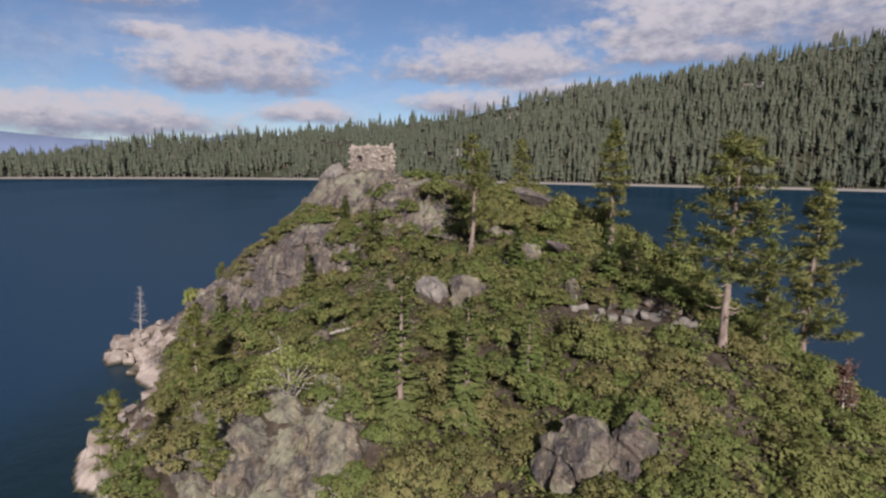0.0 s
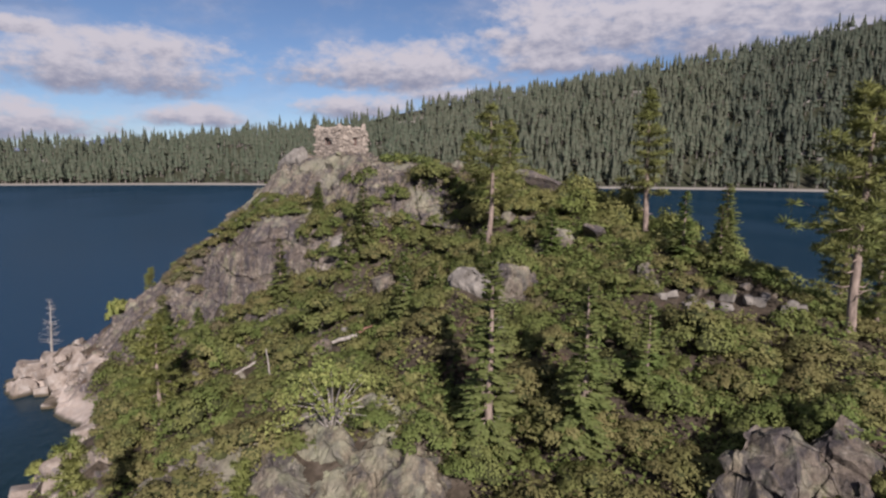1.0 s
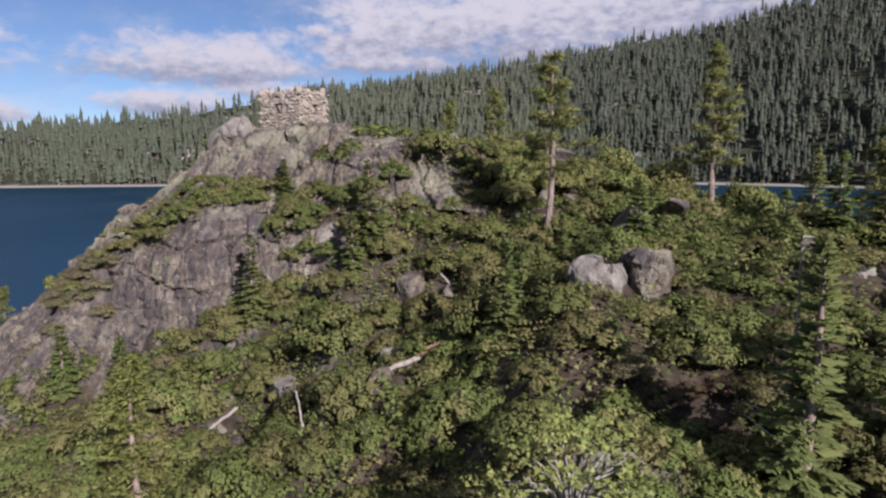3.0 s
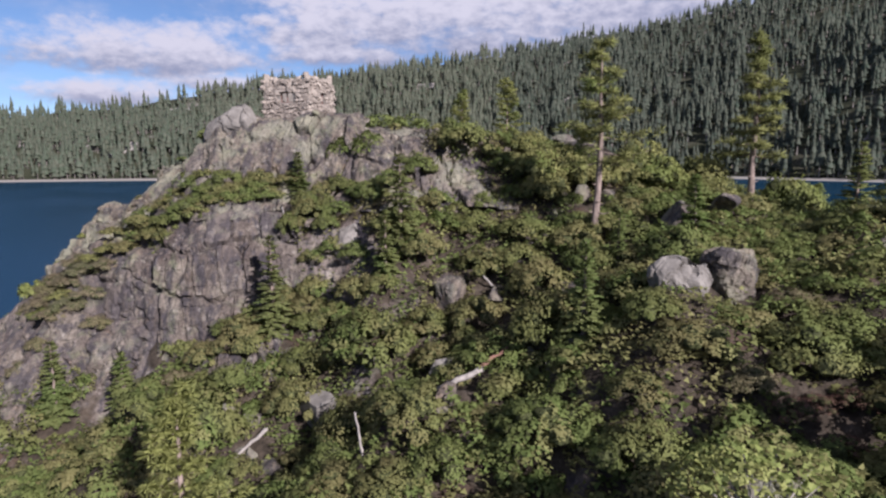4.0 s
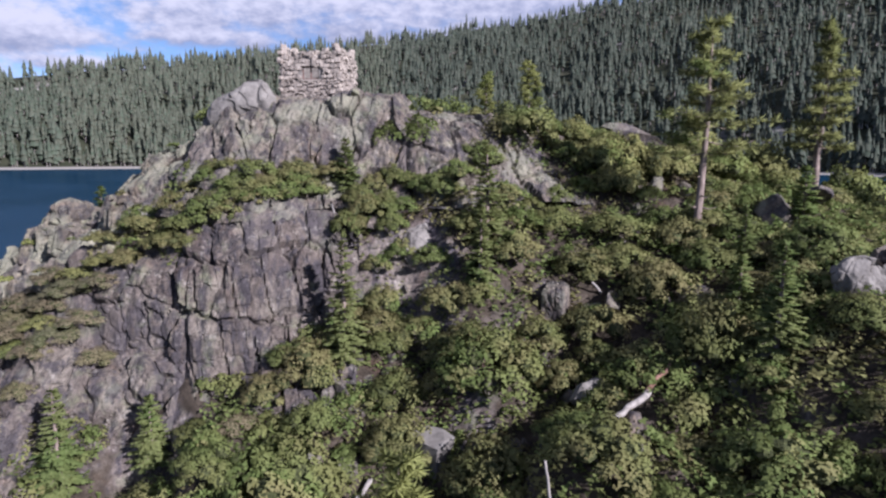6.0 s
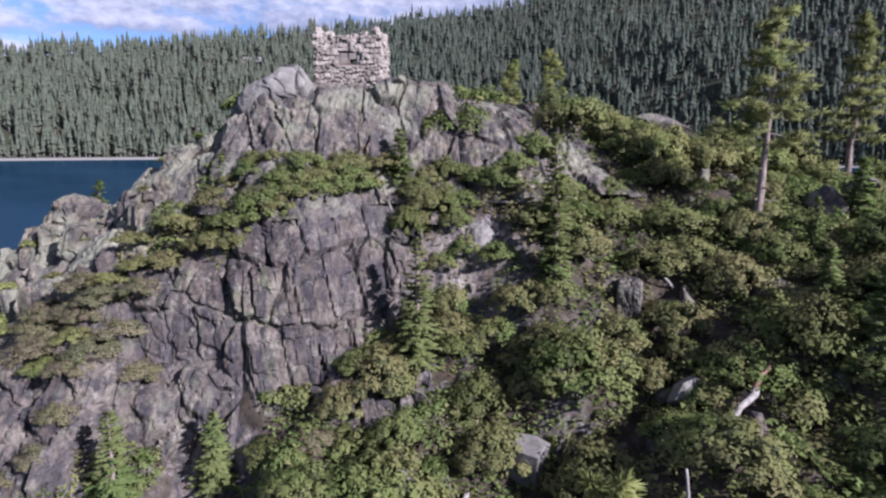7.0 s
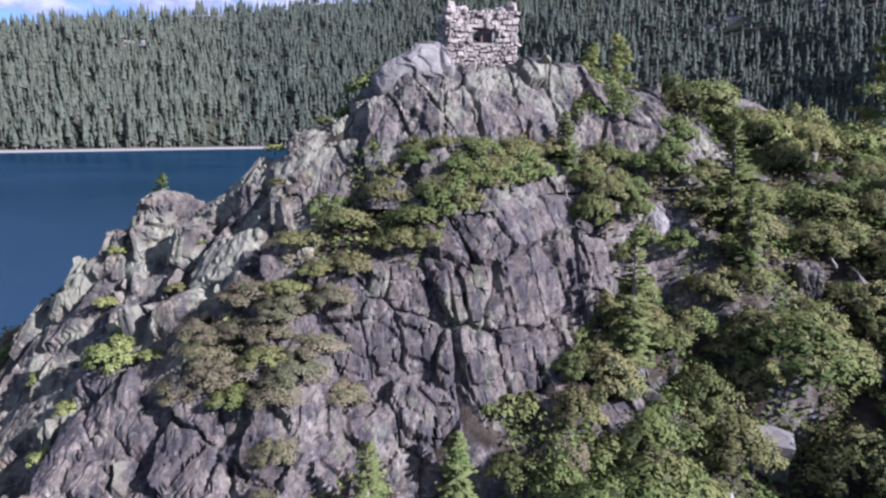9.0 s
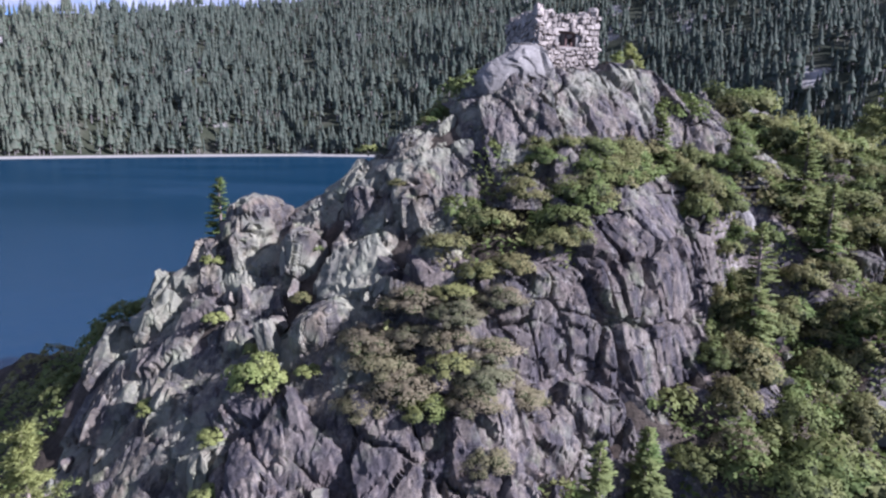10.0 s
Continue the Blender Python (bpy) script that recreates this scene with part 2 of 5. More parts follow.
REDWOOD = material("split_red_wood", plain((0.12, 0.06, 0.045), (0.25, 0.14, 0.10), 4.0))
# bluish greens: a little haze of distance is put into the colour
FARTREE = material("far_conifers", leafy((0.104, 0.118, 0.084), (0.130, 0.146, 0.104), (0.160, 0.174, 0.126), hue=(0.168, 0.154, 0.102), hue_amount=0.42, translucent=0.5))
# a darker copy of far_conifers: slope shade put into the colour
SHADEDTREE = material("far_shaded_conifers", leafy((0.080, 0.098, 0.075), (0.103, 0.122, 0.090), (0.134, 0.150, 0.113), hue=(0.139, 0.131, 0.093), hue_amount=0.42, translucent=0.5))
FARTRUNK = material("far_trunks", plain((0.18, 0.155, 0.135), (0.36, 0.31, 0.27), 0.5))
STONE = material("tea_house_stone", plain((0.22, 0.18, 0.15), (0.47, 0.40, 0.33), 1.7, bump=0.7, vary=0.55))
GREYROCK = material("pale_grey_granite", plain((0.105, 0.092, 0.080), (0.255, 0.230, 0.200), 1.3, bump=0.8, dist=0.12, detail=9.0, vary=0.15))
MORTAR = material("lime_mortar", plain((0.12, 0.105, 0.09), (0.26, 0.23, 0.20), 2.5))
OLDWOOD = material("old_window_timber", plain((0.09, 0.055, 0.045), (0.20, 0.12, 0.10), 6.0))
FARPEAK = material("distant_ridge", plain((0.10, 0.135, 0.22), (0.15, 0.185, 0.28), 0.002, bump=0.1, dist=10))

# ---- helpers for meshes ----
rng = np.random.default_rng(7)


def mesh_of(name, verts, faces, mat, smooth=False, normals=None):
    me = bpy.data.meshes.new(name)
    me.from_pydata([tuple(v) for v in np.asarray(verts).tolist()], [], [tuple(f) for f in (faces.tolist() if isinstance(faces, np.ndarray) else faces)])
    me.materials.append(mat)
    if smooth:
        me.polygons.foreach_set("use_smooth", [True] * len(me.polygons))
    me.update()
    if normals is not None:
        me.normals_split_custom_set_from_vertices(normals.tolist())
    return me


def rounded(out, corners=3):
    """One soft normal a leaf, for all its corners."""
    return np.repeat(out / (np.linalg.norm(out, axis=1, keepdims=True) + 1e-9), corners, 0)


def part(name, me, parent, label="", m=None):
    ob = new(name, me)
    ob.parent = parent
    if m is not None:
        ob.matrix_basis = m
    return tagged(ob, label) if label else ob


def bm_mesh(name, bm, mat, smooth=False):
    me = bpy.data.meshes.new(name)
    bm.to_mesh(me)
    bm.free()
    me.materials.append(mat)
    if smooth:
        me.polygons.foreach_set("use_smooth", [True] * len(me.polygons))
    return me


def cards(at, normal, size, r, aspect=1.0):
    """Small three-cornered leaf sprays at the given places, facing along the given normals."""
    at, normal = np.asarray(at, float), np.asarray(normal, float)
    normal = normal / (np.linalg.norm(normal, axis=1, keepdims=True) + 1e-9)
    side = np.cross(normal, r.normal(size=at.shape))
    side /= np.linalg.norm(side, axis=1, keepdims=True) + 1e-9
    up = np.cross(normal, side)
    s = np.asarray(size)[:, None] * r.uniform(0.75, 1.25, (len(at), 1))
    tri = np.stack([at + up * s * 0.62, at - up * s * 0.38 - side * s * 0.52 * aspect, at - up * s * 0.38 + side * s * 0.52 * aspect], 1)
    return tri.reshape(-1, 3), np.arange(len(at) * 3).reshape(-1, 3)


# ---- the shape of the island ----
SPUR, SCARP = [], []


def spur(*row):
    """A ridge from one point to another, with the slope of its flanks and how they steepen."""
    SPUR.append(row)


def scarp(*row):
    """A step along a line whose right-hand side falls, with its drop and reach."""
    SCARP.append(row)


# summit dome and main spine
spur(-16, 90.5, 27.2, -9, 84.5, 30.0, 1.19, 0.0096)
spur(-12, 91, 29.6, 12, 76, 26.2, 0.66, 0.0105)
spur(12, 76, 24.3, 13.5, 52, 20.7, 0.18, 0.0155)
spur(13.5, 52, 21.5, 19, 42, 17.5, 0.30, 0.0120)
spur(19, 42, 18.3, 12, 31, 15.2, 0.80, 0.0099)
spur(12, 31, 15.5, 3, 6, 1.6, 0.41, 0.02)
# west ridge down to the shore rocks
spur(-16, 91, 30.2, -22, 96.5, 23.8, 1.32, 0.0083)
spur(-22, 96.5, 23.0, -31, 96.5, 14.2, 1.06, 0.0072)
spur(-31, 96.5, 15.0, -38, 96, 10.7, 0.99, 0.0079)
spur(-38, 96, 8.5, -52, 92, 2.0, 0.58, 0.0103)
# north-west ridge
spur(-21, 97, 25.4, -26, 103.5, 19.9, 0.67, 0.0198)
spur(-26, 103.5, 18.6, -33, 108.5, 11.8, 1.15, 0.0086)
spur(-30, 107, 14.2, -29.5, 124, 8.6, 0.85, 0.012)
spur(-29.5, 124, 8.6, -32, 137, -1.0, 0.8, 0.01)
# buttress under the dome
spur(-16.5, 82.5, 20.9, -26, 87, 17.8, 1.68, 0.0059)
spur(-27, 87.5, 14.1, -37, 86.5, 5.8, 0.84, 0.0071)
# back and east side
spur(-12, 91, 25.9, 10, 104, 23.7, 0.79, 0.0)
spur(10, 104, 20.0, 14, 128, 0.0, 0.61, 0.0062)
spur(12, 76, 24.6, 27, 84, 19.6, 0.87, 0.0092)
spur(27, 84, 18.0, 42, 92, 0.0, 0.63, 0.0062)
spur(13.5, 52, 20.5, 36, 60, 10.5, 0.72, 0.0081)
# western benches
spur(-8, 44, 14.6, -18.5, 44, 11.9, 0.66, 0.045)
spur(-5, 60, 15.5, -27, 60.5, 7.4, 0.42, 0.024)
spur(-6, 86, 27.2, 12, 86, 26.6, 0.62, 0.02)
spur(-2.0, 53.8, 18.9, 4.0, 56.5, 19.6, 0.75, 0.02)
scarp(-28.5, 88.5, -23, 82, 3.0, 16)
scarp(-23, 82.2, -12.5, 78.4, 5.2, 14)
scarp(-18, 86.5, -9, 81, 1.2, 6)

# dips at the cliff foot and in the cleft of the dome, and rises (negative): middle, depth, reach
HOLLOW = [(-29.5, 80.6, 4.2, 4.4), (-9.5, 59.0, 1.6, 2.6), (-17.6, 80.2, 2.0, 2.2), (-12.0, 82.6, 2.0, 2.2), (-11.6, 80.0, 1.4, 1.8),
          (-2.0, 79.4, -2.5, 2.6), (-5.8, 79.8, -0.9, 2.0), (-12.3, 85.4, -1.0, 2.4), (-21.0, 93.0, -0.9, 2.6), (-29.6, 104.1, -0.7, 1.8), (-31.4, 95.6, -0.8, 1.8), (-35.5, 91.6, -0.7, 2.6), (-23.4, 85.1, 0.6, 1.6), (0.8, 79.2, -1.2, 2.2), (-8.4, 78.6, -0.5, 1.6), (-37.0, 107.0, 1.6, 3.0), (-35.6, 103.0, 0.9, 2.2),
          (9.5, 53.5, 0.9, 4.5), (12.8, 57.6, 0.9, 3.5), (12.9, 45.7, 0.7, 2.5), (7.4, 62.5, 0.9, 3.0), (5.5, 45.0, 0.5, 2.5)]


def ease(v):
    v = np.clip(v, 0, 1)
    return v * v * (3 - 2 * v)


def land(x, y):
    x, y = np.asarray(x, float), np.asarray(y, float)
    hs = []
    for x0, y0, z0, x1, y1, z1, s, q in SPUR:
        dx, dy = x1 - x0, y1 - y0
        u = np.clip(((x - x0) * dx + (y - y0) * dy) / (dx * dx + dy * dy), 0, 1)
        d = np.sqrt((x - x0 - u * dx) ** 2 + (y - y0 - u * dy) ** 2 + 1) - 1
        hs.append(z0 + (z1 - z0) * u - s * d - q * d * d)
    hs = np.array(hs)
    m = hs.max(0)
    h = m + np.log(np.exp(hs - m).sum(0))
    for x0, y0, x1, y1, drop, reach in SCARP:
        dx, dy = x1 - x0, y1 - y0
        size = math.hypot(dx, dy)
        u, d = ((x - x0) * dx + (y - y0) * dy) / size, ((x - x0) * dy - (y - y0) * dx) / size
        h = h - drop * ease(d / 1.6) * np.exp(-((np.maximum(d, 0) / reach) ** 2)) * ease((u + 3) / 4) * ease((size + 3 - u) / 4)
    for a, b, drop, reach in HOLLOW:
        h = h - drop * np.exp(-((x - a) ** 2 + (y - b) ** 2) / reach ** 2)
    return np.maximum(h, -7)


# stretches of bare rock: middle, half widths
BARE = [(-26, 97.5, 7, 5.2), (-29, 105.5, 8, 7), (-36, 100.5, 6.5, 9), (-13.5, 86.8, 8.6, 4.6), (-49.5, 91, 6, 6), (-43, 87, 4, 6), (-27.5, 83.0, 3.5, 3.0),
        (-20, 78.9, 4.0, 1.4), (9.2, 30.6, 2.4, 1.7), (-24, 46.5, 4.5, 4.5), (-13, 39.0, 8.0, 2.8), (-37.5, 66, 2.5, 9), (-32, 53, 3, 6), (-2, 81.5, 6.5, 3.0),
        (14, 45.5, 5, 1.2), (12, 75.4, 3.0, 1.6), (-23.2, 82.4, 2.4, 1.7), (-20, 81.2, 2.6, 1.7), (-17, 80.4, 2.0, 1.2), (-28.6, 86.4, 3.0, 2.4)]


CRAGS = BARE[4:6] + [(-37.5, 66, 2.5, 9), (-32, 53, 3, 6)]
# stretches where bedrock is built as sheets of its own over the ground: middle, half length, half width, turn
BEDROCK = {"dome": (-11.6, 86.2, 13.0, 8.2, -0.5), "ridge": (-30.5, 100.4, 13.2, 8.4, -0.62), "foreland": (-16.0, 43.6, 12.5, 6.0, -0.52)}


def bareness(x, y, zones=BARE):
    """1 on bare rock, 0 on brush."""
    x, y = np.asarray(x, float), np.asarray(y, float)
    best = np.zeros(x.shape)
    for a, b, p, q in zones:
        best = np.maximum(best, ease((1.25 - np.hypot((x - a) / p, (y - b) / q)) / 0.35))
    return best


def sheet_edge(x, y, zone):
    """How far a point lies within a bedrock stretch: 0 at the rim, 1 in the middle."""
    a, b, p, q, turn = zone
    u, v = (x - a) * math.cos(turn) + (y - b) * math.sin(turn), -(x - a) * math.sin(turn) + (y - b) * math.cos(turn)
    return 1 - np.sqrt((u / p) ** 2 + (v / q) ** 2)


STEP = 0.42
GX, GY = np.arange(-70, 62, STEP), np.arange(-16, 142, STEP)
gx, gy = np.meshgrid(GX, GY)
gz = land(gx, gy)
rocky = bareness(gx, gy)
craggy = bareness(gx, gy, CRAGS)
bumps = []
for a, b, k in zip(gx.ravel().tolist(), gy.ravel().tolist(), craggy.ravel().tolist()):
    h = 0.75 * noise.fractal(Vector((a, b, 0)) * 0.16, 1.0, 2.0, 5) + 0.30 * noise.ridged_multi_fractal(Vector((a, b, 0)) * 0.45, 1.0, 2.0, 3, 1.0, 2.0) - 0.45
    if k > 0:
        # jointed bedrock: slanted fins with small steps between them
        wob = 0.5 * noise.noise(Vector((a, b, 5)) * 0.5)
        p = Vector(((0.80 * a + 0.60 * b) * 0.20 + wob, (-0.60 * a + 0.80 * b) * 0.52 + wob, 0.0))
        fin = noise.ridged_multi_fractal(p, 0.9, 2.1, 4, 1.0, 2.0)
        d, near = noise.voronoi(p * 1.9)
        h += k * (0.85 * (fin - 1.0) + 0.55 * (noise.cell(near[0] * 7.3) - 0.5))
    bumps.append(h)
gz = gz + np.array(bumps).reshape(gx.shape)
for zone in BEDROCK.values():
    # the litter lies below the bedrock sheets
    k = ease(sheet_edge(gx, gy, zone) / 0.14)
    gz = gz * (1 - k) + (land(gx, gy) - 0.75) * k
for zone in ((-20.2, 81.6, 7.2, 3.0, -0.40), (-28.8, 86.9, 6.4, 3.0, -0.72), (-36.0, 90.6, 7.6, 2.8, -0.79)):
    k = ease(sheet_edge(gx, gy, zone) / 0.3)
    gz = gz * (1 - k) + (land(gx, gy) - 1.3) * k
nx = len(GX)
idx = np.arange(gx.size).reshape(gx.shape)
quads = np.stack([idx[:-1, :-1], idx[:-1, 1:], idx[1:, 1:], idx[1:, :-1]], -1).reshape(-1, 4)
island = new("ground", mesh_of("ground", np.stack([gx, gy, gz], -1).reshape(-1, 3), quads, GROUND, True))
island.data.polygons.foreach_set("use_smooth", (craggy[:-1, :-1] < 0.5).ravel().tolist())
tagged(island, "rocky island ground with brown needle litter and granite", "ground", kind="structure")


def on_ground(x, y):
    """Height of the built ground sheet, between its corners."""
    u, v = (np.asarray(x, float) - GX[0]) / STEP, (np.asarray(y, float) - GY[0]) / STEP
    i, j = np.clip(u.astype(int), 0, len(GX) - 2), np.clip(v.astype(int), 0, len(GY) - 2)
    a, b = u - i, v - j
    return gz[j, i] * (1 - a) * (1 - b) + gz[j, i + 1] * a * (1 - b) + gz[j + 1, i] * (1 - a) * b + gz[j + 1, i + 1] * a * b


def spot(x, y):
    """Height of the ground or of the bedrock sheet on it."""
    return max(float(on_ground(np.array([x]), np.array([y]))[0]), float(land(np.array([x]), np.array([y]))[0]) - 0.2)


# ---- lake and far shores ----
ang = np.linspace(0, 2 * math.pi, 97)[:-1]
radii = [40, 120, 300, 700, 1500, 3000, 4900]
lv = [(0, 60, 0.0)] + [(r * math.cos(a), 60 + r * math.sin(a), 0.0) for r in radii for a in ang]
lf = [(0, 1 + i, 1 + (i + 1) % 96) for i in range(96)]
lf += [(1 + k * 96 + i, 1 + (k + 1) * 96 + i, 1 + (k + 1) * 96 + (i + 1) % 96, 1 + k * 96 + (i + 1) % 96) for k in range(len(radii) - 1) for i in range(96)]
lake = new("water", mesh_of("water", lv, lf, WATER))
tagged(lake, "deep blue lake water with fine wind ripples", "water", kind="structure")

# shoreline distance, crest distance past the shore and crest height by compass angle
AZ = np.array([-180, -150, -110, -80, -60, -38, -25, -15, -5, 5, 15, 25, 35, 50, 70, 95, 130, 180.0])
SHORE = np.array([700, 700, 800, 1100, 1500, 1150, 1060, 1000, 930, 870, 840, 825, 840, 850, 740, 640, 620, 700.0])
CREST = np.array([700, 700, 600, 500, 500, 420, 430, 440, 450, 480, 520, 560, 600, 650, 700, 700, 700, 700.0])
TOP = np.array([260, 220, 120, 40, 10, 18, 54, 83, 102, 140, 181, 222, 268, 328, 400, 400, 330, 260.0])
CX, CY = -15.0, 60.0


def hill(a, r):
    """Height of the far shore at compass angle a and distance r from the island."""
    d, c, t = np.interp(a, AZ, SHORE), np.interp(a, AZ, CREST), np.interp(a, AZ, TOP)
    u = (r - d) / c
    up = np.where(u < 1, np.sign(u) * np.abs(np.clip(u, -1, 1)) ** 0.9, 1 + 0.25 * (np.clip(u, 1, 3) - 1))
    return 1.5 + t * up * ease(u * 6 + 0.2) + np.minimum(u, 0) * 60


def rough_hill(a, r):
    x, y = CX + r * math.sin(radians(a)), CY + r * math.cos(radians(a))
    h = float(hill(np.array([a]), np.array([r]))[0])
    k = min(max((h - 3) / 40, 0), 1)
    return x, y, h + k * (16 * noise.fractal(Vector((x, y, 0)) * 0.005, 1.0, 2.0, 4) + 5 * noise.fractal(Vector((x, y, 9)) * 0.02, 1.0, 2.0, 3))


ha, hr = np.arange(-180, 180.1, 1.5), np.concatenate([np.arange(-60, 60, 15), np.arange(60, 800, 37), np.arange(800, 1800, 125)])
hv = [rough_hill(a, r + float(np.interp(a, AZ, SHORE))) for a in ha for r in hr]
hf = [(i * len(hr) + j, i * len(hr) + j + 1, (i + 1) * len(hr) + j + 1, (i + 1) * len(hr) + j) for i in range(len(ha) - 1) for j in range(len(hr) - 1)]
far = new("far_shore", mesh_of("far_shore", hv, hf, HILL, True))
tagged(far, "steep far shore of the bay with a sandy waterline", "hillside", kind="structure")

# blue ridge on the horizon across the open lake, with the haze put into its colour
pv, pf = [], []
for i in range(61):
    a = -75 + i * 1.2
    r = 4700
    top = 185 + 60 * noise.fractal(Vector((a * 0.09, 3.0, 0)), 1.0, 2.0, 5)
    x, y = r * math.sin(radians(a)), r * math.cos(radians(a))
    pv += [(x, y, -2), (x, y, max(20, top)), (x * 1.02, y * 1.02, -2)]
for i in range(60):
    pf += [(3 * i, 3 * i + 1, 3 * i + 4, 3 * i + 3), (3 * i + 1, 3 * i + 2, 3 * i + 5, 3 * i + 4)]
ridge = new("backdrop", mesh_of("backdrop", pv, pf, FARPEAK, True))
tagged(ridge, "hazy blue mountain ridge across the lake", "mountains", kind="structure")


def forest(name, count, lo, hi, depth, seed, mat=FARTREE):
    """A far wood: jagged tiered conifers on the hillside, with pale trunks."""
    r = np.random.default_rng(seed)
    verts, faces, tv, tf = [], [], [], []
    base = 0
    made = 0
    while made < count:
        a = r.uniform(lo, hi)
        off = 6 + depth * r.random() ** 1.1
        x, y, z = rough_hill(a, float(np.interp(a, AZ, SHORE)) + off)
        if noise.fractal(Vector((x, y, 4)) * 0.012, 1.0, 2.0, 3) > 0.40 and r.random() < 0.75:
            continue
        made += 1
        h = (11 + 26 * r.random() ** 1.2) * (1.3 if r.random() < 0.12 else 1.0)
        wide = h * r.uniform(0.09, 0.19)
        bare = r.uniform(0.12, 0.32)
        tiers = 4
        lean = r.normal(size=2) * 0.3
        for k in range(tiers):
            f = k / tiers
            z0 = z + h * (bare + (1 - bare) * f * 0.92)
            z1 = z + h * min(1.0, bare + (1 - bare) * (f + 0.42))
            w0 = wide * (1 - f) ** 0.8 * r.uniform(0.8, 1.2)
            turn = r.random() * 6.28
            n = 6
            th = turn + np.arange(n) * 2 * math.pi / n
            rad = w0 * r.uniform(0.55, 1.25, n)
            rim = np.stack([x + lean[0] * f + rad * np.cos(th), y + lean[1] * f + rad * np.sin(th), z0 + r.normal(size=n) * h * 0.03], 1)
            verts += [(x + lean[0] * f, y + lean[1] * f, z1)] + rim.tolist()
            faces += [(base, base + 1 + i, base + 1 + (i + 1) % n) for i in range(n)]
            base += n + 1
        b = len(tv)
        tw = 0.30 + 0.014 * h
        tv += [(x + tw * math.cos(q), y + tw * math.sin(q), z - 2) for q in (0.5, 2.6, 4.7)] + [(x, y, z + h * 0.5)]
        tf += [(b, b + 1, b + 3), (b + 1, b + 2, b + 3), (b + 2, b, b + 3)]
    ob = new(name, mesh_of(name, verts, faces, mat, True))
    tagged(ob, "dense sunlit conifer forest on the far shore", "forest", kind="stuff")
    tagged(part("trunks", mesh_of("trunks", tv, tf, FARTRUNK), ob), kind="stuff")
    return ob


forest("far_forest", 4700, -46, 8, 470, 11)
forest("far_forest", 4500, 8, 36, 600, 12)
forest("far_forest", 3500, 36, 58, 660, 15, SHADEDTREE)
forest("far_forest", 6300, 58, 112, 740, 13, SHADEDTREE)
forest("far_forest", 1200, 112, 314, 500, 14)

# ---- rocks ----


def joints(p, shift, scale):
    """Relief of jointed rock: plates at their own depth, with open cracks between them."""
    d, near = noise.voronoi(Vector((p.x * scale, p.y * scale, p.z * scale * 0.55)) + shift)
    return (noise.cell(near[0] * 9.7) - 0.5) * 0.5 - max(0.0, 0.14 - (d[1] - d[0])) / 0.14


def rock_mesh(name, seed, boxy, mat, sub=3, rough=0.10):
    """A granite block of unit size: a ball cut by joint planes, then weathered."""
    r = np.random.default_rng(seed)
    bm = bmesh.new()
    bmesh.ops.create_icosphere(bm, subdivisions=sub, radius=1.0)
    planes = []
    if boxy:
        tilt = Euler((r.normal() * 0.10, r.normal() * 0.10, r.normal() * 0.15)).to_matrix()
        for axis in range(3):
            for sign in (-1, 1):
                v = [0, 0, 0]
                v[axis] = sign
                planes.append((tilt @ Vector(v), 0.56 + 0.10 * r.random()))
    for _ in range(5 if boxy else 9):
        planes.append((Vector(r.normal(size=3)).normalized(), (0.72 if boxy else 0.36) + (0.22 if boxy else 0.36) * r.random()))
    shift = Vector(r.uniform(-50, 50, 3))
    for v in bm.verts:
        p = v.co.copy() * 1.15
        for n, d in planes:
            over = p.dot(n) - d
            if over > 0:
                p -= n * over * 0.96
        n = p.normalized()
        p += n * (rough * noise.fractal(p * 1.6 + shift, 1.0, 2.0, 4) + rough * 0.35 * noise.fractal(p * 6 + shift, 1.0, 2.0, 2))
        v.co = p / 0.68
    me = bm_mesh(name, bm, mat, False)
    return me


def block_mesh(seed):
    """A squared joint block of cliff granite with chipped edges and a furrowed face."""
    r = np.random.default_rng(seed)
    bm = bmesh.new()
    bmesh.ops.create_cube(bm, size=2.0)
    bmesh.ops.subdivide_edges(bm, edges=bm.edges[:], cuts=13, use_grid_fill=True)
    shift = Vector(r.uniform(-50, 50, 3))
    cut = [(Vector(r.normal(size=3)).normalized(), 1.38 + 0.22 * r.random()) for _ in range(5)]
    e = 9.0
    for v in bm.verts:
        p = v.co.copy()
        p = p * (max(abs(p.x), abs(p.y), abs(p.z)) / (abs(p.x) ** e + abs(p.y) ** e + abs(p.z) ** e) ** (1 / e))
        for n, d in cut:
            over = p.dot(n) - d
            if over > 0:
                p = p - n * over * 0.95
        n = p.normalized()
        furrow = noise.fractal(Vector((p.x * 2.2, p.y * 2.2, p.z * 0.9)) + shift, 1.0, 2.0, 4)
        v.co = p + n * (0.07 * furrow + 0.07 * joints(p, shift, 1.6) + 0.05 * noise.fractal(p * 5 + shift, 1.0, 2.0, 2))
    return bm_mesh("rock_block", bm, GRANITE)


BLOCKS = [block_mesh(100 + i) for i in range(8)]


BOULDERS = [rock_mesh("boulder", 200 + i, False, GRANITE) for i in range(8)]
PEBBLES = [rock_mesh("boulder", 230 + i, False, GRANITE, 2) for i in range(6)]
PATHROCKS = [rock_mesh("boulder", 260 + i, i % 2 == 0, GREYROCK, 2) for i in range(4)]
PALES = [rock_mesh("shore_rock", 300 + i, i % 2 == 0, PALE) for i in range(5)]
rocks_at = []


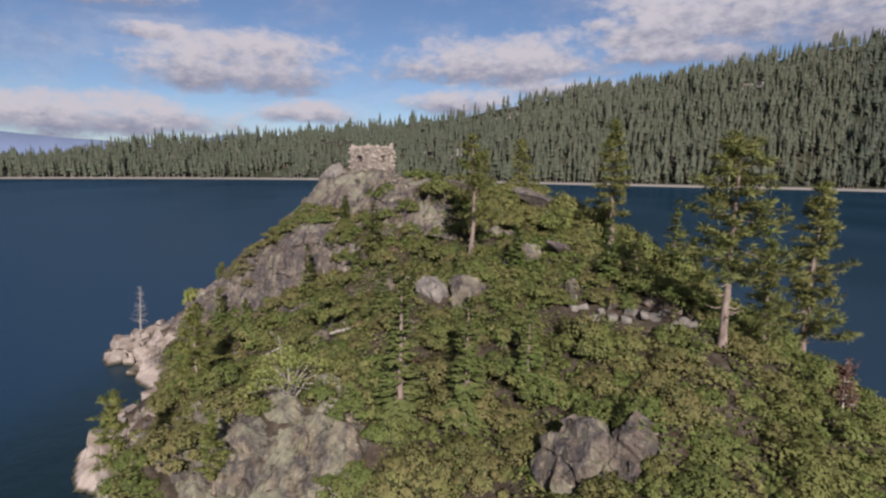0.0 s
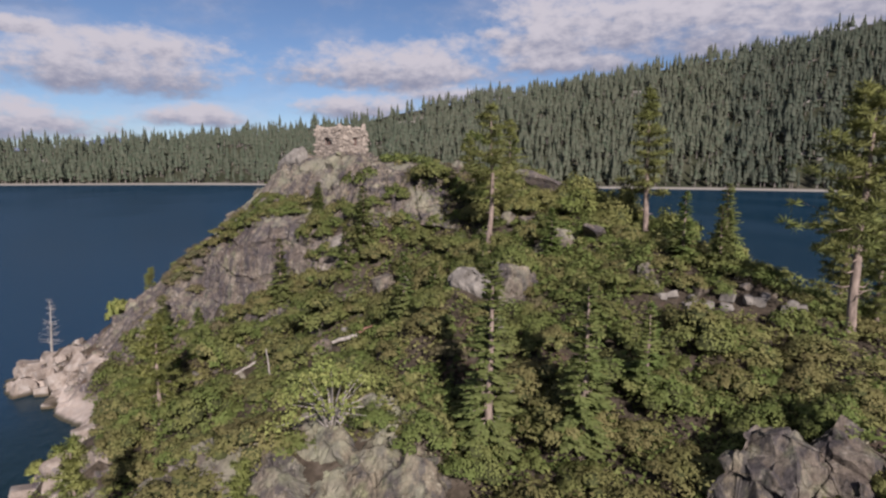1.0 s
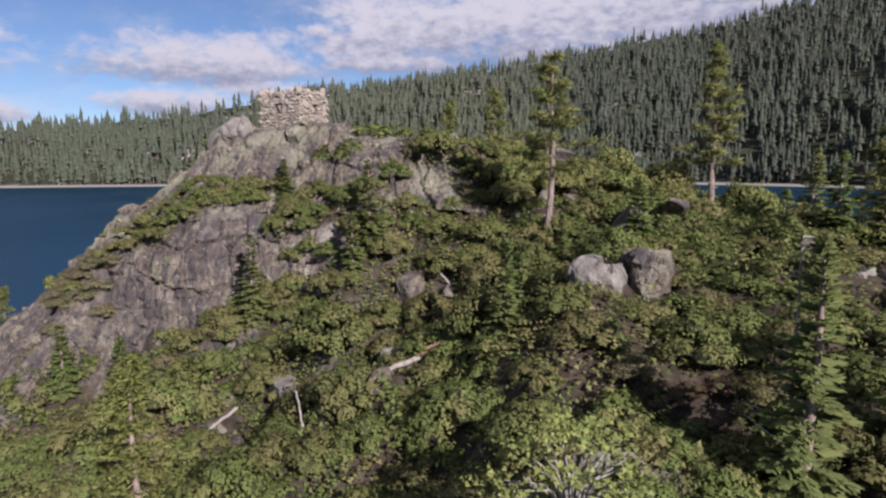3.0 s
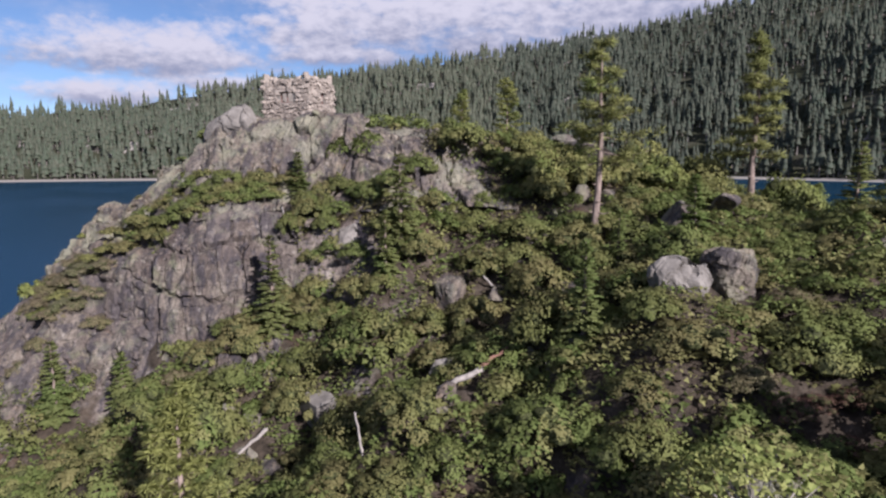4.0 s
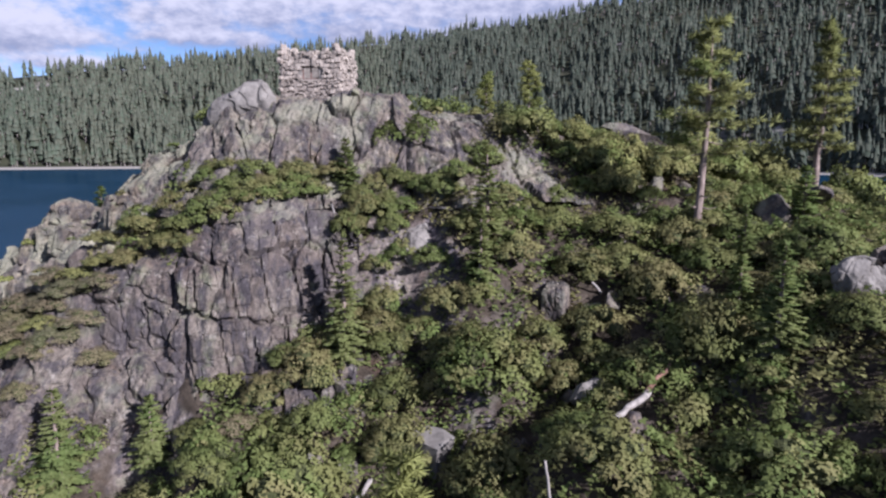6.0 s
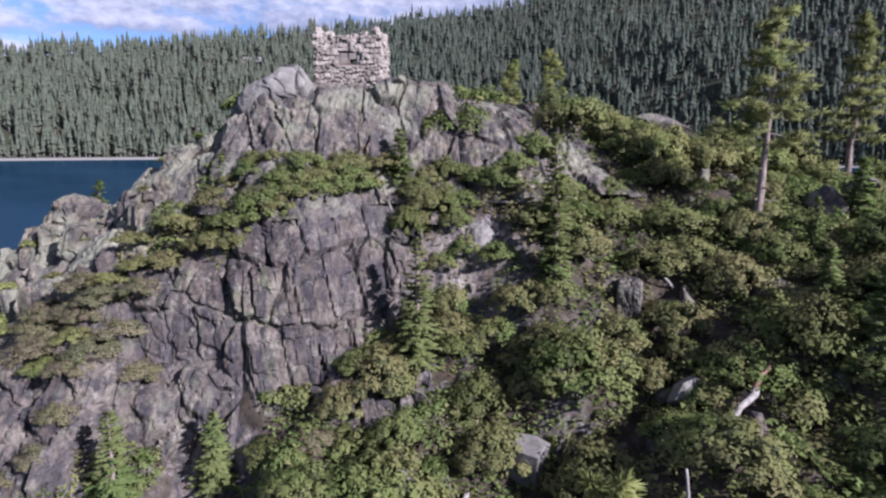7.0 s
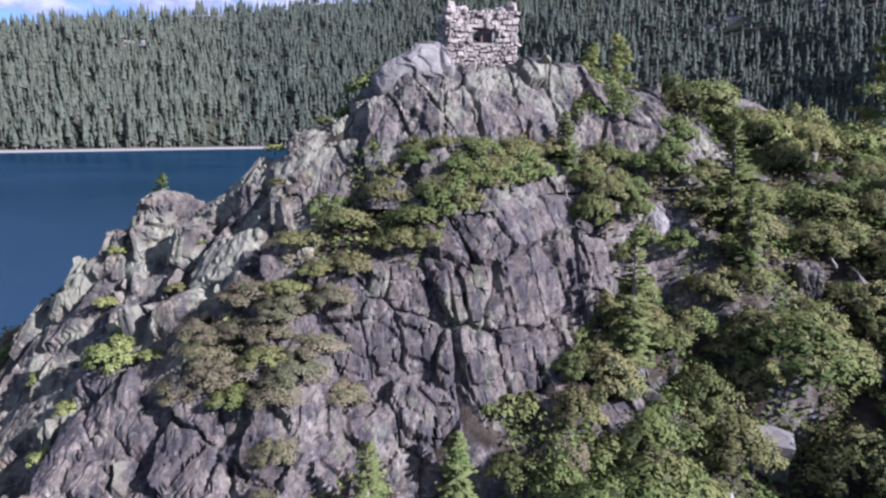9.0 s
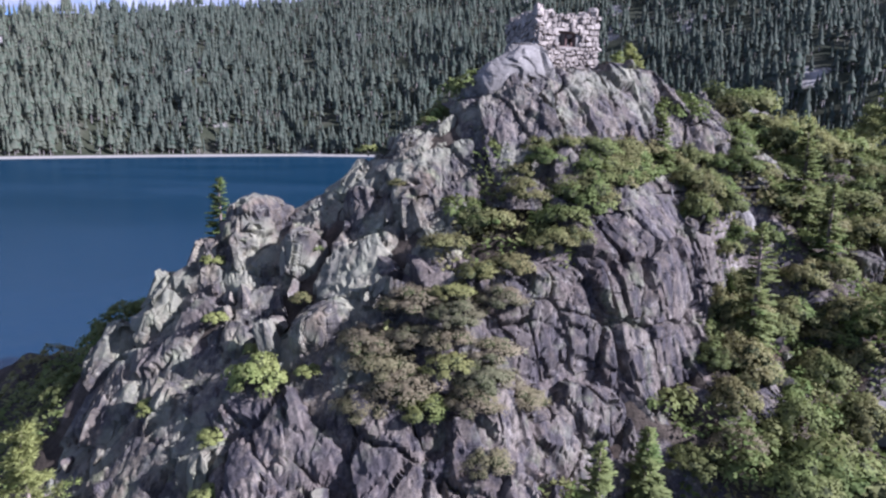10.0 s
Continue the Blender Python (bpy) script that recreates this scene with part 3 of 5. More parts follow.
def rock(x, y, size, me, label, up=0.25, turn=None, tip=0.15, name="boulder", group="", r=rng):
    """One rock, sunk into the ground; size: its three half widths."""
    z = spot(x, y)
    size = [v * 0.72 for v in size]
    ob = new(name, me)
    ob.matrix_world = Matrix.Translation((x, y, z + size[2] * up)) @ Euler((r.normal() * tip, r.normal() * tip, r.uniform(0, 6.28) if turn is None else turn)).to_matrix().to_4x4() @ Matrix.Diagonal((*size, 1))
    tagged(ob, label, "rock", group)
    rocks_at.append((x, y, max(size[0], size[1])))
    return ob


def empty(name, x, y, z, label, category, group=""):
    ob = new(name)
    ob.location = (x, y, z)
    bpy.context.view_layer.update()
    return tagged(ob, label, category, group)


def outcrop(label):
    return empty("rock_outcrop", 0, 0, 0, label, "rock outcrop")


balls = {}


def ball(sub):
    """Corners and faces of an even unit sphere."""
    if sub not in balls:
        bm = bmesh.new()
        bmesh.ops.create_icosphere(bm, subdivisions=sub, radius=1.0)
        balls[sub] = (np.array([tuple(v.co) for v in bm.verts]), np.array([[v.index for v in f.verts] for f in bm.faces]))
        bm.free()
    return balls[sub]


def joint_cells(p, half, step, tall, lean, r, jitter):
    """For each point the joint block that it lies in, and how near it is to the next block."""
    grid = [np.arange(-h * 1.15 - s, h * 1.15 + s, s) for h, s in zip(half, (step, step, step * tall))]
    seeds = np.stack(np.meshgrid(*grid, indexing="ij"), -1).reshape(-1, 3)
    seeds = (seeds + r.uniform(-jitter, jitter, seeds.shape) * (step, step, step * tall)) / (1, 1, tall)
    q = np.stack([p[:, 0] + lean * p[:, 2], p[:, 1], p[:, 2] / tall], 1)
    far = (q ** 2).sum(1)[:, None] - 2 * q @ seeds.T + (seeds ** 2).sum(1)[None]
    two = np.argpartition(far, 1, axis=1)[:, :2]
    near = np.sqrt(np.maximum(np.take_along_axis(far, two, 1), 0))
    first = np.argmin(near, 1)
    return two[np.arange(len(p)), first], np.abs(near[:, 0] - near[:, 1]) / step, len(seeds)


def crag_mesh(half, seed, cell=1.5, tall=1.5, lean=0.0, facet=0.75, step=0.20, crack=0.20, e=3.6, sub=6, jitter=0.36, cut=0.78):
    """A great mass of jointed granite: flat-faced blocks, each at its own depth and slant, still grown together."""
    r = np.random.default_rng(seed)
    p, faces = ball(sub)
    half = np.array(half, float)
    p = p * ((np.abs(p) ** e).sum(1) ** (-1 / e))[:, None]
    for _ in range(7):
        n = r.normal(size=3)
        n /= np.linalg.norm(n)
        over = p @ n - r.uniform(cut, cut + 0.24)
        p = p - np.maximum(over, 0)[:, None] * n * 0.9
    shift = Vector(r.uniform(-50, 50, 3))
    out = np.sign(p) * np.abs(p) ** (e - 1) / half
    out /= np.linalg.norm(out, axis=1, keepdims=True) + 1e-9
    p = p * half
    lump = np.array([noise.fractal(Vector(v) * 0.35 + shift, 1.0, 2.0, 3) for v in p.tolist()])
    p = p + out * lump[:, None] * 0.09 * half.min()
    for size, flat, depth, gap in ((cell, facet, step, crack), (cell * 0.45, facet * 0.7, step * 0.22, crack * 0.3)):
        block, edge, count = joint_cells(p, half, size, tall, lean, r, jitter)
        block = block * 2 + (out[:, 1] < 0)
        share = np.maximum(np.bincount(block, minlength=count * 2), 1)[:, None]
        mid = np.stack([np.bincount(block, p[:, i], count * 2) for i in range(3)], 1) / share
        way = np.stack([np.bincount(block, out[:, i], count * 2) for i in range(3)], 1) / share + r.normal(size=(count * 2, 3)) * 0.15
        way /= np.linalg.norm(way, axis=1, keepdims=True) + 1e-9
        off = ((p - mid[block]) * way[block]).sum(1)
        push = r.normal(size=count * 2) * depth
        p = p + way[block] * (push[block] - off * flat)[:, None]
        p = p - out * (np.clip(1 - edge / 0.11, 0, 1) * gap)[:, None]
    fine = np.array([noise.fractal(Vector((v[0] * 2.2, v[1] * 2.2, v[2] * 1.1)) + shift, 1.0, 2.0, 4) for v in p.tolist()])
    return p + out * fine[:, None] * 0.04, faces


crag_seed = [700]


def crag(thing, x, y, z, half, turn=0.0, tip=(0.0, 0.0), name="rock_mass", mat=GRANITE, **form):
    """One mass of an outcrop, standing deep in the ground; half: its half length, depth and height."""
    crag_seed[0] += 1
    m = Matrix.Translation((x, y, z)) @ Euler((tip[0], tip[1], turn)).to_matrix().to_4x4()
    p, faces = crag_mesh(half, crag_seed[0], **form)
    world_p = p @ np.array(m.to_3x3()).T + (x, y, z)
    shown = world_p[:, 2] > on_ground(world_p[:, 0], world_p[:, 1]) - 0.5
    faces = faces[shown[faces].any(1)]
    if len(faces) < 60:
        return
    used = np.unique(faces)
    number = np.zeros(len(p), int)
    number[used] = np.arange(len(used))
    part(name, mesh_of(name, p[used], number[faces], mat), thing, "", m)
    rocks_at.append((x, y, 0.8 * half[0]))


def scatter(i, j, k, seed):
    """Four even random numbers for each whole-numbered cell."""
    h = (i * 73856093) ^ (j * 19349663) ^ (k * 83492791) ^ (seed * 2654435)
    out = []
    for step in range(4):
        h = (h * 1103515245 + 12345 + step * 7919) & 0x7FFFFFFF
        h = h ^ (h >> 11)
        out.append((h % 65536) / 65536.0)
    return out


def rock_cells(q, seed, jitter, square):
    """Nearest joint block of each point (as a number), its random value and how far the next block is."""
    base = np.floor(q).astype(np.int64)
    one, two = np.full(len(q), 9e9), np.full(len(q), 9e9)
    name, chance = np.zeros(len(q), np.int64), np.zeros(len(q))
    for di, dj, dk in itertools.product((-1, 0, 1), repeat=3):
        i, j, k = base[:, 0] + di, base[:, 1] + dj, base[:, 2] + dk
        a, b, c, luck = scatter(i, j, k, seed)
        shift = 0.5 * (k & 1)
        at = np.stack([i + 0.5 + shift + jitter * (a - 0.5), j + 0.5 + jitter * (b - 0.5), k + 0.5 + jitter * (c - 0.5)], 1)
        d = (np.abs(q - at) ** square).sum(1) ** (1 / square)
        closer = d < one
        two = np.where(closer, one, np.minimum(two, d))
        name = np.where(closer, (i * 1000003 + j) * 1000003 + k, name)
        chance = np.where(closer, luck, chance)
        one = np.where(closer, d, one)
    return name, chance, two - one


def jointed(p, n, axes, sizes, seed, flat=0.8, step=0.3, crack=0.4, jitter=0.7, wander=0.12, fine=0.05, open_at=0.10, tilt=0.14, small=0.2, square=3):
    """Break a smooth rock surface into joint blocks: each block planed flat, pushed in or out, with open cracks between.
    Gives the new points and the block that each belongs to; small: how much of it the lesser joints repeat."""
    r = np.random.default_rng(seed)
    axes = np.array([Vector(a).normalized() for a in axes])
    off = Vector(r.uniform(-60, 60, 3))
    warp = np.array([tuple(noise.noise_vector(Vector(v) * 0.30 + off)) for v in p.tolist()])
    grit = np.array([noise.fractal(Vector((v[0] * 1.7, v[1] * 1.7, v[2] * 0.45)) + off, 0.9, 2.0, 4) for v in p.tolist()])
    whole = None
    for level, (k, fl, st, cr, wide) in enumerate(((1.0, flat, step, crack, open_at), (0.40, flat * 0.6, step * small, crack * small, open_at * 1.2))):
        q = (p @ axes.T) / (np.array(sizes) * k) + warp * wander / k
        name, chance, gap = rock_cells(q, seed + level, jitter, square)
        _, block = np.unique(name, return_inverse=True)
        count = block.max() + 1
        share = np.maximum(np.bincount(block, minlength=count), 1)[:, None]
        mid = np.stack([np.bincount(block, p[:, i], count) for i in range(3)], 1) / share
        way = np.stack([np.bincount(block, n[:, i], count) for i in range(3)], 1) / share + r.normal(size=(count, 3)) * tilt
        way /= np.linalg.norm(way, axis=1, keepdims=True) + 1e-9
        away = np.clip(((p - mid[block]) * way[block]).sum(1), -1.6, 1.6)
        p = p + way[block] * ((chance - 0.5) * 2 * st - away * fl)[:, None]
        p = p - n * (np.clip(1 - gap / wide, 0, 1) ** 0.7 * cr)[:, None]
        whole = block if whole is None else whole
    return p + n * (grit * fine)[:, None], whole


def teeth(p, n, way, period, high, seed):
    """Stepped ribs: the rock climbs slowly along the way, then breaks off in a wall that faces along it."""
    off = Vector((seed, 3.0, 7.0))
    bend = np.array([noise.fractal(Vector(v) * 0.16 + off, 1.0, 2.0, 3) for v in p.tolist()])
    lone = np.array([noise.noise(Vector(v) * 0.12 - off) for v in p.tolist()])
    w = (p @ np.array(Vector(way).normalized())) / period + bend * 0.55
    u = w - np.floor(w)
    saw = np.where(u < 0.86, u / 0.86, (1 - u) / 0.14) - 0.55
    return p + n * (saw * high * np.clip(0.9 + 1.2 * lone, 0.25, 1.5))[:, None]


def cleft(p, n, a, b, wide, deep):
    """A long open cleft from a to b."""
    a, b = np.array(a, float), np.array(b, float)
    u = np.clip(((p - a) @ (b - a)) / ((b - a) @ (b - a)), 0, 1)
    d = np.linalg.norm(p - a - u[:, None] * (b - a), axis=1)
    return p - n * (deep * np.clip(1 - d / wide, 0, 1) * np.minimum(1, 6 * np.minimum(u, 1 - u) + 0.25))[:, None]


def grid_normals(pos, flip=1.0):
    n = np.cross(np.gradient(pos, axis=1), np.gradient(pos, axis=0)) * flip
    return n / (np.linalg.norm(n, axis=2, keepdims=True) + 1e-9)


def rock_blocks(thing, p, shape, keep, block, mat):
    """The joint blocks of a sheet as parts of their own; slivers stay together."""
    idx = np.arange(shape[0] * shape[1]).reshape(shape)
    quads = np.stack([idx[:-1, :-1], idx[:-1, 1:], idx[1:, 1:], idx[1:, :-1]], -1).reshape(-1, 4)
    quads = quads[keep.ravel()[quads].all(1)]
    owner = block[quads[:, 0]]
    size = np.bincount(owner, minlength=block.max() + 1)
    owner = np.where(size[owner] < 90, -1, owner)
    for k in np.unique(owner).tolist():
        mine = quads[owner == k]
        used = np.unique(mine)
        number = np.zeros(len(p), int)
        number[used] = np.arange(len(used))
        name = "rock_block" if k >= 0 else "rock_mass"
        ob = part(name, mesh_of(name, p[used], number[mine], mat), thing)
        if k < 0:
            tagged(ob, kind="stuff")


def bedrock_sheet(thing, zone, spacing, mat, axes, sizes, seed, clefts=(), lift=0.1, ribs=None, **form):
    """Bare jointed rock lying over the ground in one stretch; it dips under the litter at its rim."""
    a, b, p, q, turn = zone
    reach = math.hypot(p, q)
    x, y = np.meshgrid(np.arange(a - reach, a + reach, spacing), np.arange(b - reach, b + reach, spacing))
    z = land(x, y)
    pos = np.stack([x, y, z], 2)
    n = grid_normals(pos).reshape(-1, 3)
    edge = sheet_edge(x, y, zone).ravel()
    keep = (edge > -0.02) & (z.ravel() > 0.3)
    flat = pos.reshape(-1, 3)
    out = flat.copy()
    part_p, part_n = flat[keep], n[keep]
    swell = np.array([noise.fractal(Vector(v) * 0.22 + Vector((3, 8, seed)), 1.0, 2.0, 3) for v in part_p.tolist()])
    part_p = part_p + part_n * (swell * 0.45 + lift)[:, None]
    for row in clefts:
        part_p = cleft(part_p, part_n, *row)
    if ribs:
        part_p = teeth(part_p, part_n, *ribs, seed)
    part_p, mine = jointed(part_p, part_n, axes, sizes, seed, **form)
    block = np.zeros(len(flat), int)
    block[keep] = mine
    sink = 1 - ease(edge[keep] / 0.12)
    part_p = part_p - np.stack([sink * 0, sink * 0, sink * 1.3], 1)
    out[keep] = part_p
    rock_blocks(thing, out, x.shape, keep, block, mat)


def cliff_sheet(thing, a, b, z0, z1, spacing, mat, axes, sizes, seed, clefts=(), lift=0.15, far=7.0, **form):
    """A steep jointed face along a line from a to b, its outer side on the right; each row stands where the ground's own slope lies."""
    a, b = Vector(a), Vector(b)
    way = (b - a).normalized()
    out = np.array((way.y, -way.x))
    us, vs = np.arange(0, (b - a).length, spacing), np.arange(z0, z1, spacing)
    reach = np.arange(far, -far, -0.1)
    px = a.x + way.x * us[:, None] + out[0] * reach[None]
    py = a.y + way.y * us[:, None] + out[1] * reach[None]
    high = np.maximum.accumulate(land(px, py), axis=1) + np.arange(len(reach)) * 1e-5
    d = np.stack([np.interp(vs, row, reach) for row in high])
    valid = vs[None] < high[:, -1:] - 0.05
    for _ in range(3):
        e = np.pad(d, 2, mode="edge")
        d = (e[:-4, 2:-2] + e[4:, 2:-2] + e[2:-2, :-4] + e[2:-2, 4:] + 2 * d) / 6
    x = a.x + way.x * us[:, None] + out[0] * d
    y = a.y + way.y * us[:, None] + out[1] * d
    pos = np.stack([x, y, np.broadcast_to(vs[None], x.shape)], 2)
    n = grid_normals(pos)
    if (n[..., 0] * out[0] + n[..., 1] * out[1]).mean() < 0:
        n = -n
    p, n = pos.reshape(-1, 3), n.reshape(-1, 3)
    p = p + n * lift
    for row in clefts:
        p = cleft(p, n, *row)
    p, block = jointed(p, n, axes, sizes, seed, **form)
    iu, iv = np.meshgrid(np.arange(len(us)), np.arange(len(vs)), indexing="ij")
    rim = np.minimum(np.minimum(iu, len(us) - 1 - iu), len(vs) - 1 - iv).ravel() * spacing
    p = p - np.concatenate([np.tile(out, (len(p), 1)), np.zeros((len(p), 1))], 1) * np.clip(1 - rim / 0.5, 0, 1)[:, None]
    rock_blocks(thing, p, x.shape, valid, block, mat)


UP = (0, 0, 1)
cliff = outcrop("jointed dark grey granite cliff in square blocks")
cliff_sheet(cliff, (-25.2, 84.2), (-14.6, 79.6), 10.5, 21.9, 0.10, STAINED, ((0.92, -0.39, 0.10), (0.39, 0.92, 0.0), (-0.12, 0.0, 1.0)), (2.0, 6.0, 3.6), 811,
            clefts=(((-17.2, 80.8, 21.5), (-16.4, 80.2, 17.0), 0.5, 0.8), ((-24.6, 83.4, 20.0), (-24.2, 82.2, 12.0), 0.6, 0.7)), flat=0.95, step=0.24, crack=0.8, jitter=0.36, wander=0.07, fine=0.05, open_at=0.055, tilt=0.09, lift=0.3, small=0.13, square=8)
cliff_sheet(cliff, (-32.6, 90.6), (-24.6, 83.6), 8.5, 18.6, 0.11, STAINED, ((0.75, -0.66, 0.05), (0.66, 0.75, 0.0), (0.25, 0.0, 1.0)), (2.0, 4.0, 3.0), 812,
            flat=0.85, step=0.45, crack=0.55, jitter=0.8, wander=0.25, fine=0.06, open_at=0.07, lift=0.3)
dome = outcrop("ribbed grey granite dome below the stone tea house")
bedrock_sheet(dome, BEDROCK["dome"], 0.17, GRANITE, ((0.86, -0.5, 0.0), (0.5, 0.86, 0.15), (0.40, -0.1, 1.0)), (3.6, 4.0, 6.5), 821,
              (((-9.0, 83.6, 28.6), (-13.4, 82.6, 22.4), 1.0, 1.7), ((-18.0, 89.2, 29.0), (-21.4, 88.6, 23.5), 0.8, 1.0)),
              flat=0.4, step=0.18, crack=0.28, jitter=0.8, wander=0.30, fine=0.08, open_at=0.05, small=0.10, lift=-0.1)
FLUTED = dict(flat=0.62, step=0.36, crack=0.60, jitter=0.75, wander=0.24, fine=0.16, open_at=0.05, small=0.16, tilt=0.12, lift=0.35, square=4)
cliff_sheet(dome, (-22.6, 92.2), (-15.4, 84.6), 20.8, 29.6, 0.12, GRANITE, ((0.7, -0.72, 0.0), (0.72, 0.7, 0.0), (-0.22, 0.1, 1.0)), (2.4, 5.0, 4.4), 822, **FLUTED)
cliff_sheet(dome, (-17.6, 87.0), (-9.2, 81.2), 21.6, 29.9, 0.11, GRANITE, ((0.82, -0.57, 0.0), (0.57, 0.82, 0.0), (-0.22, 0.1, 1.0)), (2.6, 5.0, 5.0), 823,
            clefts=(((-9.4, 83.2, 28.6), (-12.8, 82.6, 22.4), 0.7, 1.2),), **FLUTED)
cliff_sheet(dome, (-10.4, 79.4), (2.6, 77.2), 21.4, 28.4, 0.12, GRANITE, ((0.98, -0.18, 0.0), (0.18, 0.98, 0.0), (-0.18, 0.1, 1.0)), (2.6, 5.0, 4.4), 824,
            clefts=(((-5.4, 79.8, 28.0), (-6.0, 77.4, 22.5), 0.5, 1.0), ((-1.2, 79.4, 27.6), (-1.4, 76.6, 22.5), 0.45, 0.9)), **FLUTED)
ridge_rock = outcrop("broken granite ridge of tilted blocks and pale lichened slabs")
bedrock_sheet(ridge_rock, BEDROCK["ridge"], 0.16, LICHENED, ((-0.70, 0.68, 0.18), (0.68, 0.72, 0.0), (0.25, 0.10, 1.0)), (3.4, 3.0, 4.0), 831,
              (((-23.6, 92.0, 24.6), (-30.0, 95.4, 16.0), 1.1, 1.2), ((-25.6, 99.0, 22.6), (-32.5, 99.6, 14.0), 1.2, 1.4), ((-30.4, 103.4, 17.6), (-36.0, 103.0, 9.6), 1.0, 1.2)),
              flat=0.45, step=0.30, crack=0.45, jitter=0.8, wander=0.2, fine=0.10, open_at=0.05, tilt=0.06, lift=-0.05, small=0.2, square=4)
FIN = dict(cell=1.4, tall=1.8, lean=0.45, facet=0.82, step=0.26, crack=0.24, e=4.5)
SLABBY = dict(cell=1.6, tall=2.4, lean=0.18, facet=0.85, step=0.20, crack=0.34, e=5.0, cut=0.72)
# great blocks along the ridge, from the crest down to the shore: place, half sizes, turn, dip
for x, y, z, half, turn, dip in ((-27.2, 103.2, 17.9, (3.1, 1.4, 3.4), -0.42, 0.24), (-29.9, 105.0, 16.9, (1.7, 1.2, 2.3), -0.5, 0.4), (-31.6, 106.8, 15.2, (1.3, 1.0, 2.4), -0.5, 0.45), (-33.0, 109.3, 12.0, (1.8, 1.2, 2.4), -0.6, 0.5),
                                 (-25.2, 97.5, 19.7, (1.7, 1.2, 2.3), -0.6, 0.15), (-26.0, 93.3, 20.0, (1.3, 1.1, 2.3), -0.7, 0.05), (-21.9, 95.9, 24.0, (1.9, 1.1, 1.4), -0.7, 0.5),
                                 (-27.8, 99.8, 18.2, (2.3, 1.1, 1.7), -0.5, 0.55), (-34.6, 102.2, 11.2, (2.0, 1.1, 1.8), -0.8, 0.5), (-36.8, 98.6, 10.2, (1.8, 1.1, 1.6), -0.8, 0.35),
                                 (-23.6, 98.8, 21.9, (1.6, 1.0, 1.4), -0.5, 0.6), (-29.6, 93.6, 16.8, (1.7, 1.0, 1.2), -0.6, 0.35), (-35.4, 106.4, 9.8, (1.6, 1.0, 1.8), -0.7, 0.5)):
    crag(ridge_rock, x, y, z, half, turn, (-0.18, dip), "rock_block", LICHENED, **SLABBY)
knob = outcrop("grey granite wall with vertical joints above the shore")
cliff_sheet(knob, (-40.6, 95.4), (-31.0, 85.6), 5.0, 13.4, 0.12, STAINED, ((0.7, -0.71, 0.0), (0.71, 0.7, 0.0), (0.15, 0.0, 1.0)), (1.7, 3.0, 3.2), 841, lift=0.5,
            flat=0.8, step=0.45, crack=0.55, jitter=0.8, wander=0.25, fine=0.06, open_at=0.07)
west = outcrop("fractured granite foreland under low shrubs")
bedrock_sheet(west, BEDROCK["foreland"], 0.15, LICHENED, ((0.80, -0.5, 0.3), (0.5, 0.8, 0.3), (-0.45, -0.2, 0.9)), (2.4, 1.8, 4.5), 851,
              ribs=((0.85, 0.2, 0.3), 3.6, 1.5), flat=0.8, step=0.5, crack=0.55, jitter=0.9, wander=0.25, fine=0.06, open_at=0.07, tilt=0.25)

# named rocks
slab = outcrop("large rounded granite block standing beside the tea house")
crag_seed[0] = 701
crag(slab, -18.0, 91.5, 28.4, (3.0, 1.3, 1.7), -0.75, (-0.15, -0.62), "boulder", GREYROCK, cell=3.2, facet=0.5, step=0.10, crack=0.08, e=4.5, cut=0.62)
wedge = outcrop("pale wedge-shaped granite boulder standing among shrubs")
crag(wedge, -11.8, 77.2, 19.1, (1.2, 0.9, 1.6), -0.4, (0.0, -0.25), "boulder", GREYROCK, cell=1.8, facet=0.6, step=0.08, crack=0.10, e=3.2, cut=0.55)
rock(-17.2, 69.8, (1.6, 1.2, 1.6), PATHROCKS[2], "pale grey boulder in the gully below the cliff", 0.4)
rock(-10.6, 64.2, (1.2, 0.9, 1.3), PATHROCKS[1], "pale grey boulder in the gully below the cliff", 0.5)
twin = outcrop("two pale grey granite boulders among shrubs, one rounded, one cracked")
crag(twin, -1.5, 54.6, spot(-1.5, 54.6) + 0.25, (1.8, 1.1, 1.2), -0.5, (0.0, 0.2), "boulder", GREYROCK, cell=1.7, facet=0.65, step=0.12, crack=0.12, e=2.7, cut=0.6)
crag(twin, 1.9, 53.5, spot(1.9, 53.5) + 0.3, (1.5, 1.2, 1.55), -0.5, (0.0, 0.1), "boulder", GRANITE, cell=1.1, tall=0.9, crack=0.14, facet=0.8, e=5.0, cut=0.7)
front = outcrop("cracked grey granite outcrop ringed by green brush")
SPLIT = dict(cell=2.6, tall=1.2, lean=0.5, facet=0.9, step=0.16, crack=0.30, e=3.2, cut=0.58)
crag(front, 8.4, 31.4, 14.3, (1.9, 1.6, 2.7), 0.25, (-0.15, 0.15), mat=GRANITE, sub=7, **SPLIT)
crag(front, 10.4, 31.0, 14.2, (2.4, 1.7, 3.0), -0.1, (-0.2, 0.30), mat=GRANITE, sub=7, **SPLIT)
crag(front, 6.4, 31.8, 13.2, (1.7, 1.6, 2.3), 0.5, (-0.2, -0.2), mat=LICHENED, **SPLIT)
crag(front, 9.2, 28.8, 11.8, (3.2, 1.8, 2.4), 0.0, (-0.3, 0.1), mat=LICHENED, **SPLIT)
rock(12.0, 75.3, (3.4, 1.5, 1.4), BOULDERS[5], "pale sloping granite slab on the crest", 0.05, -0.5)
rock(9.2, 62.6, (3.4, 1.6, 1.5), BOULDERS[2], "grey granite ledge under shrubs", 0.3, 0.2)
rock(12.0, 61.5, (2.4, 1.4, 1.2), BOULDERS[4], "grey granite ledge under shrubs", 0.3, 0.5)
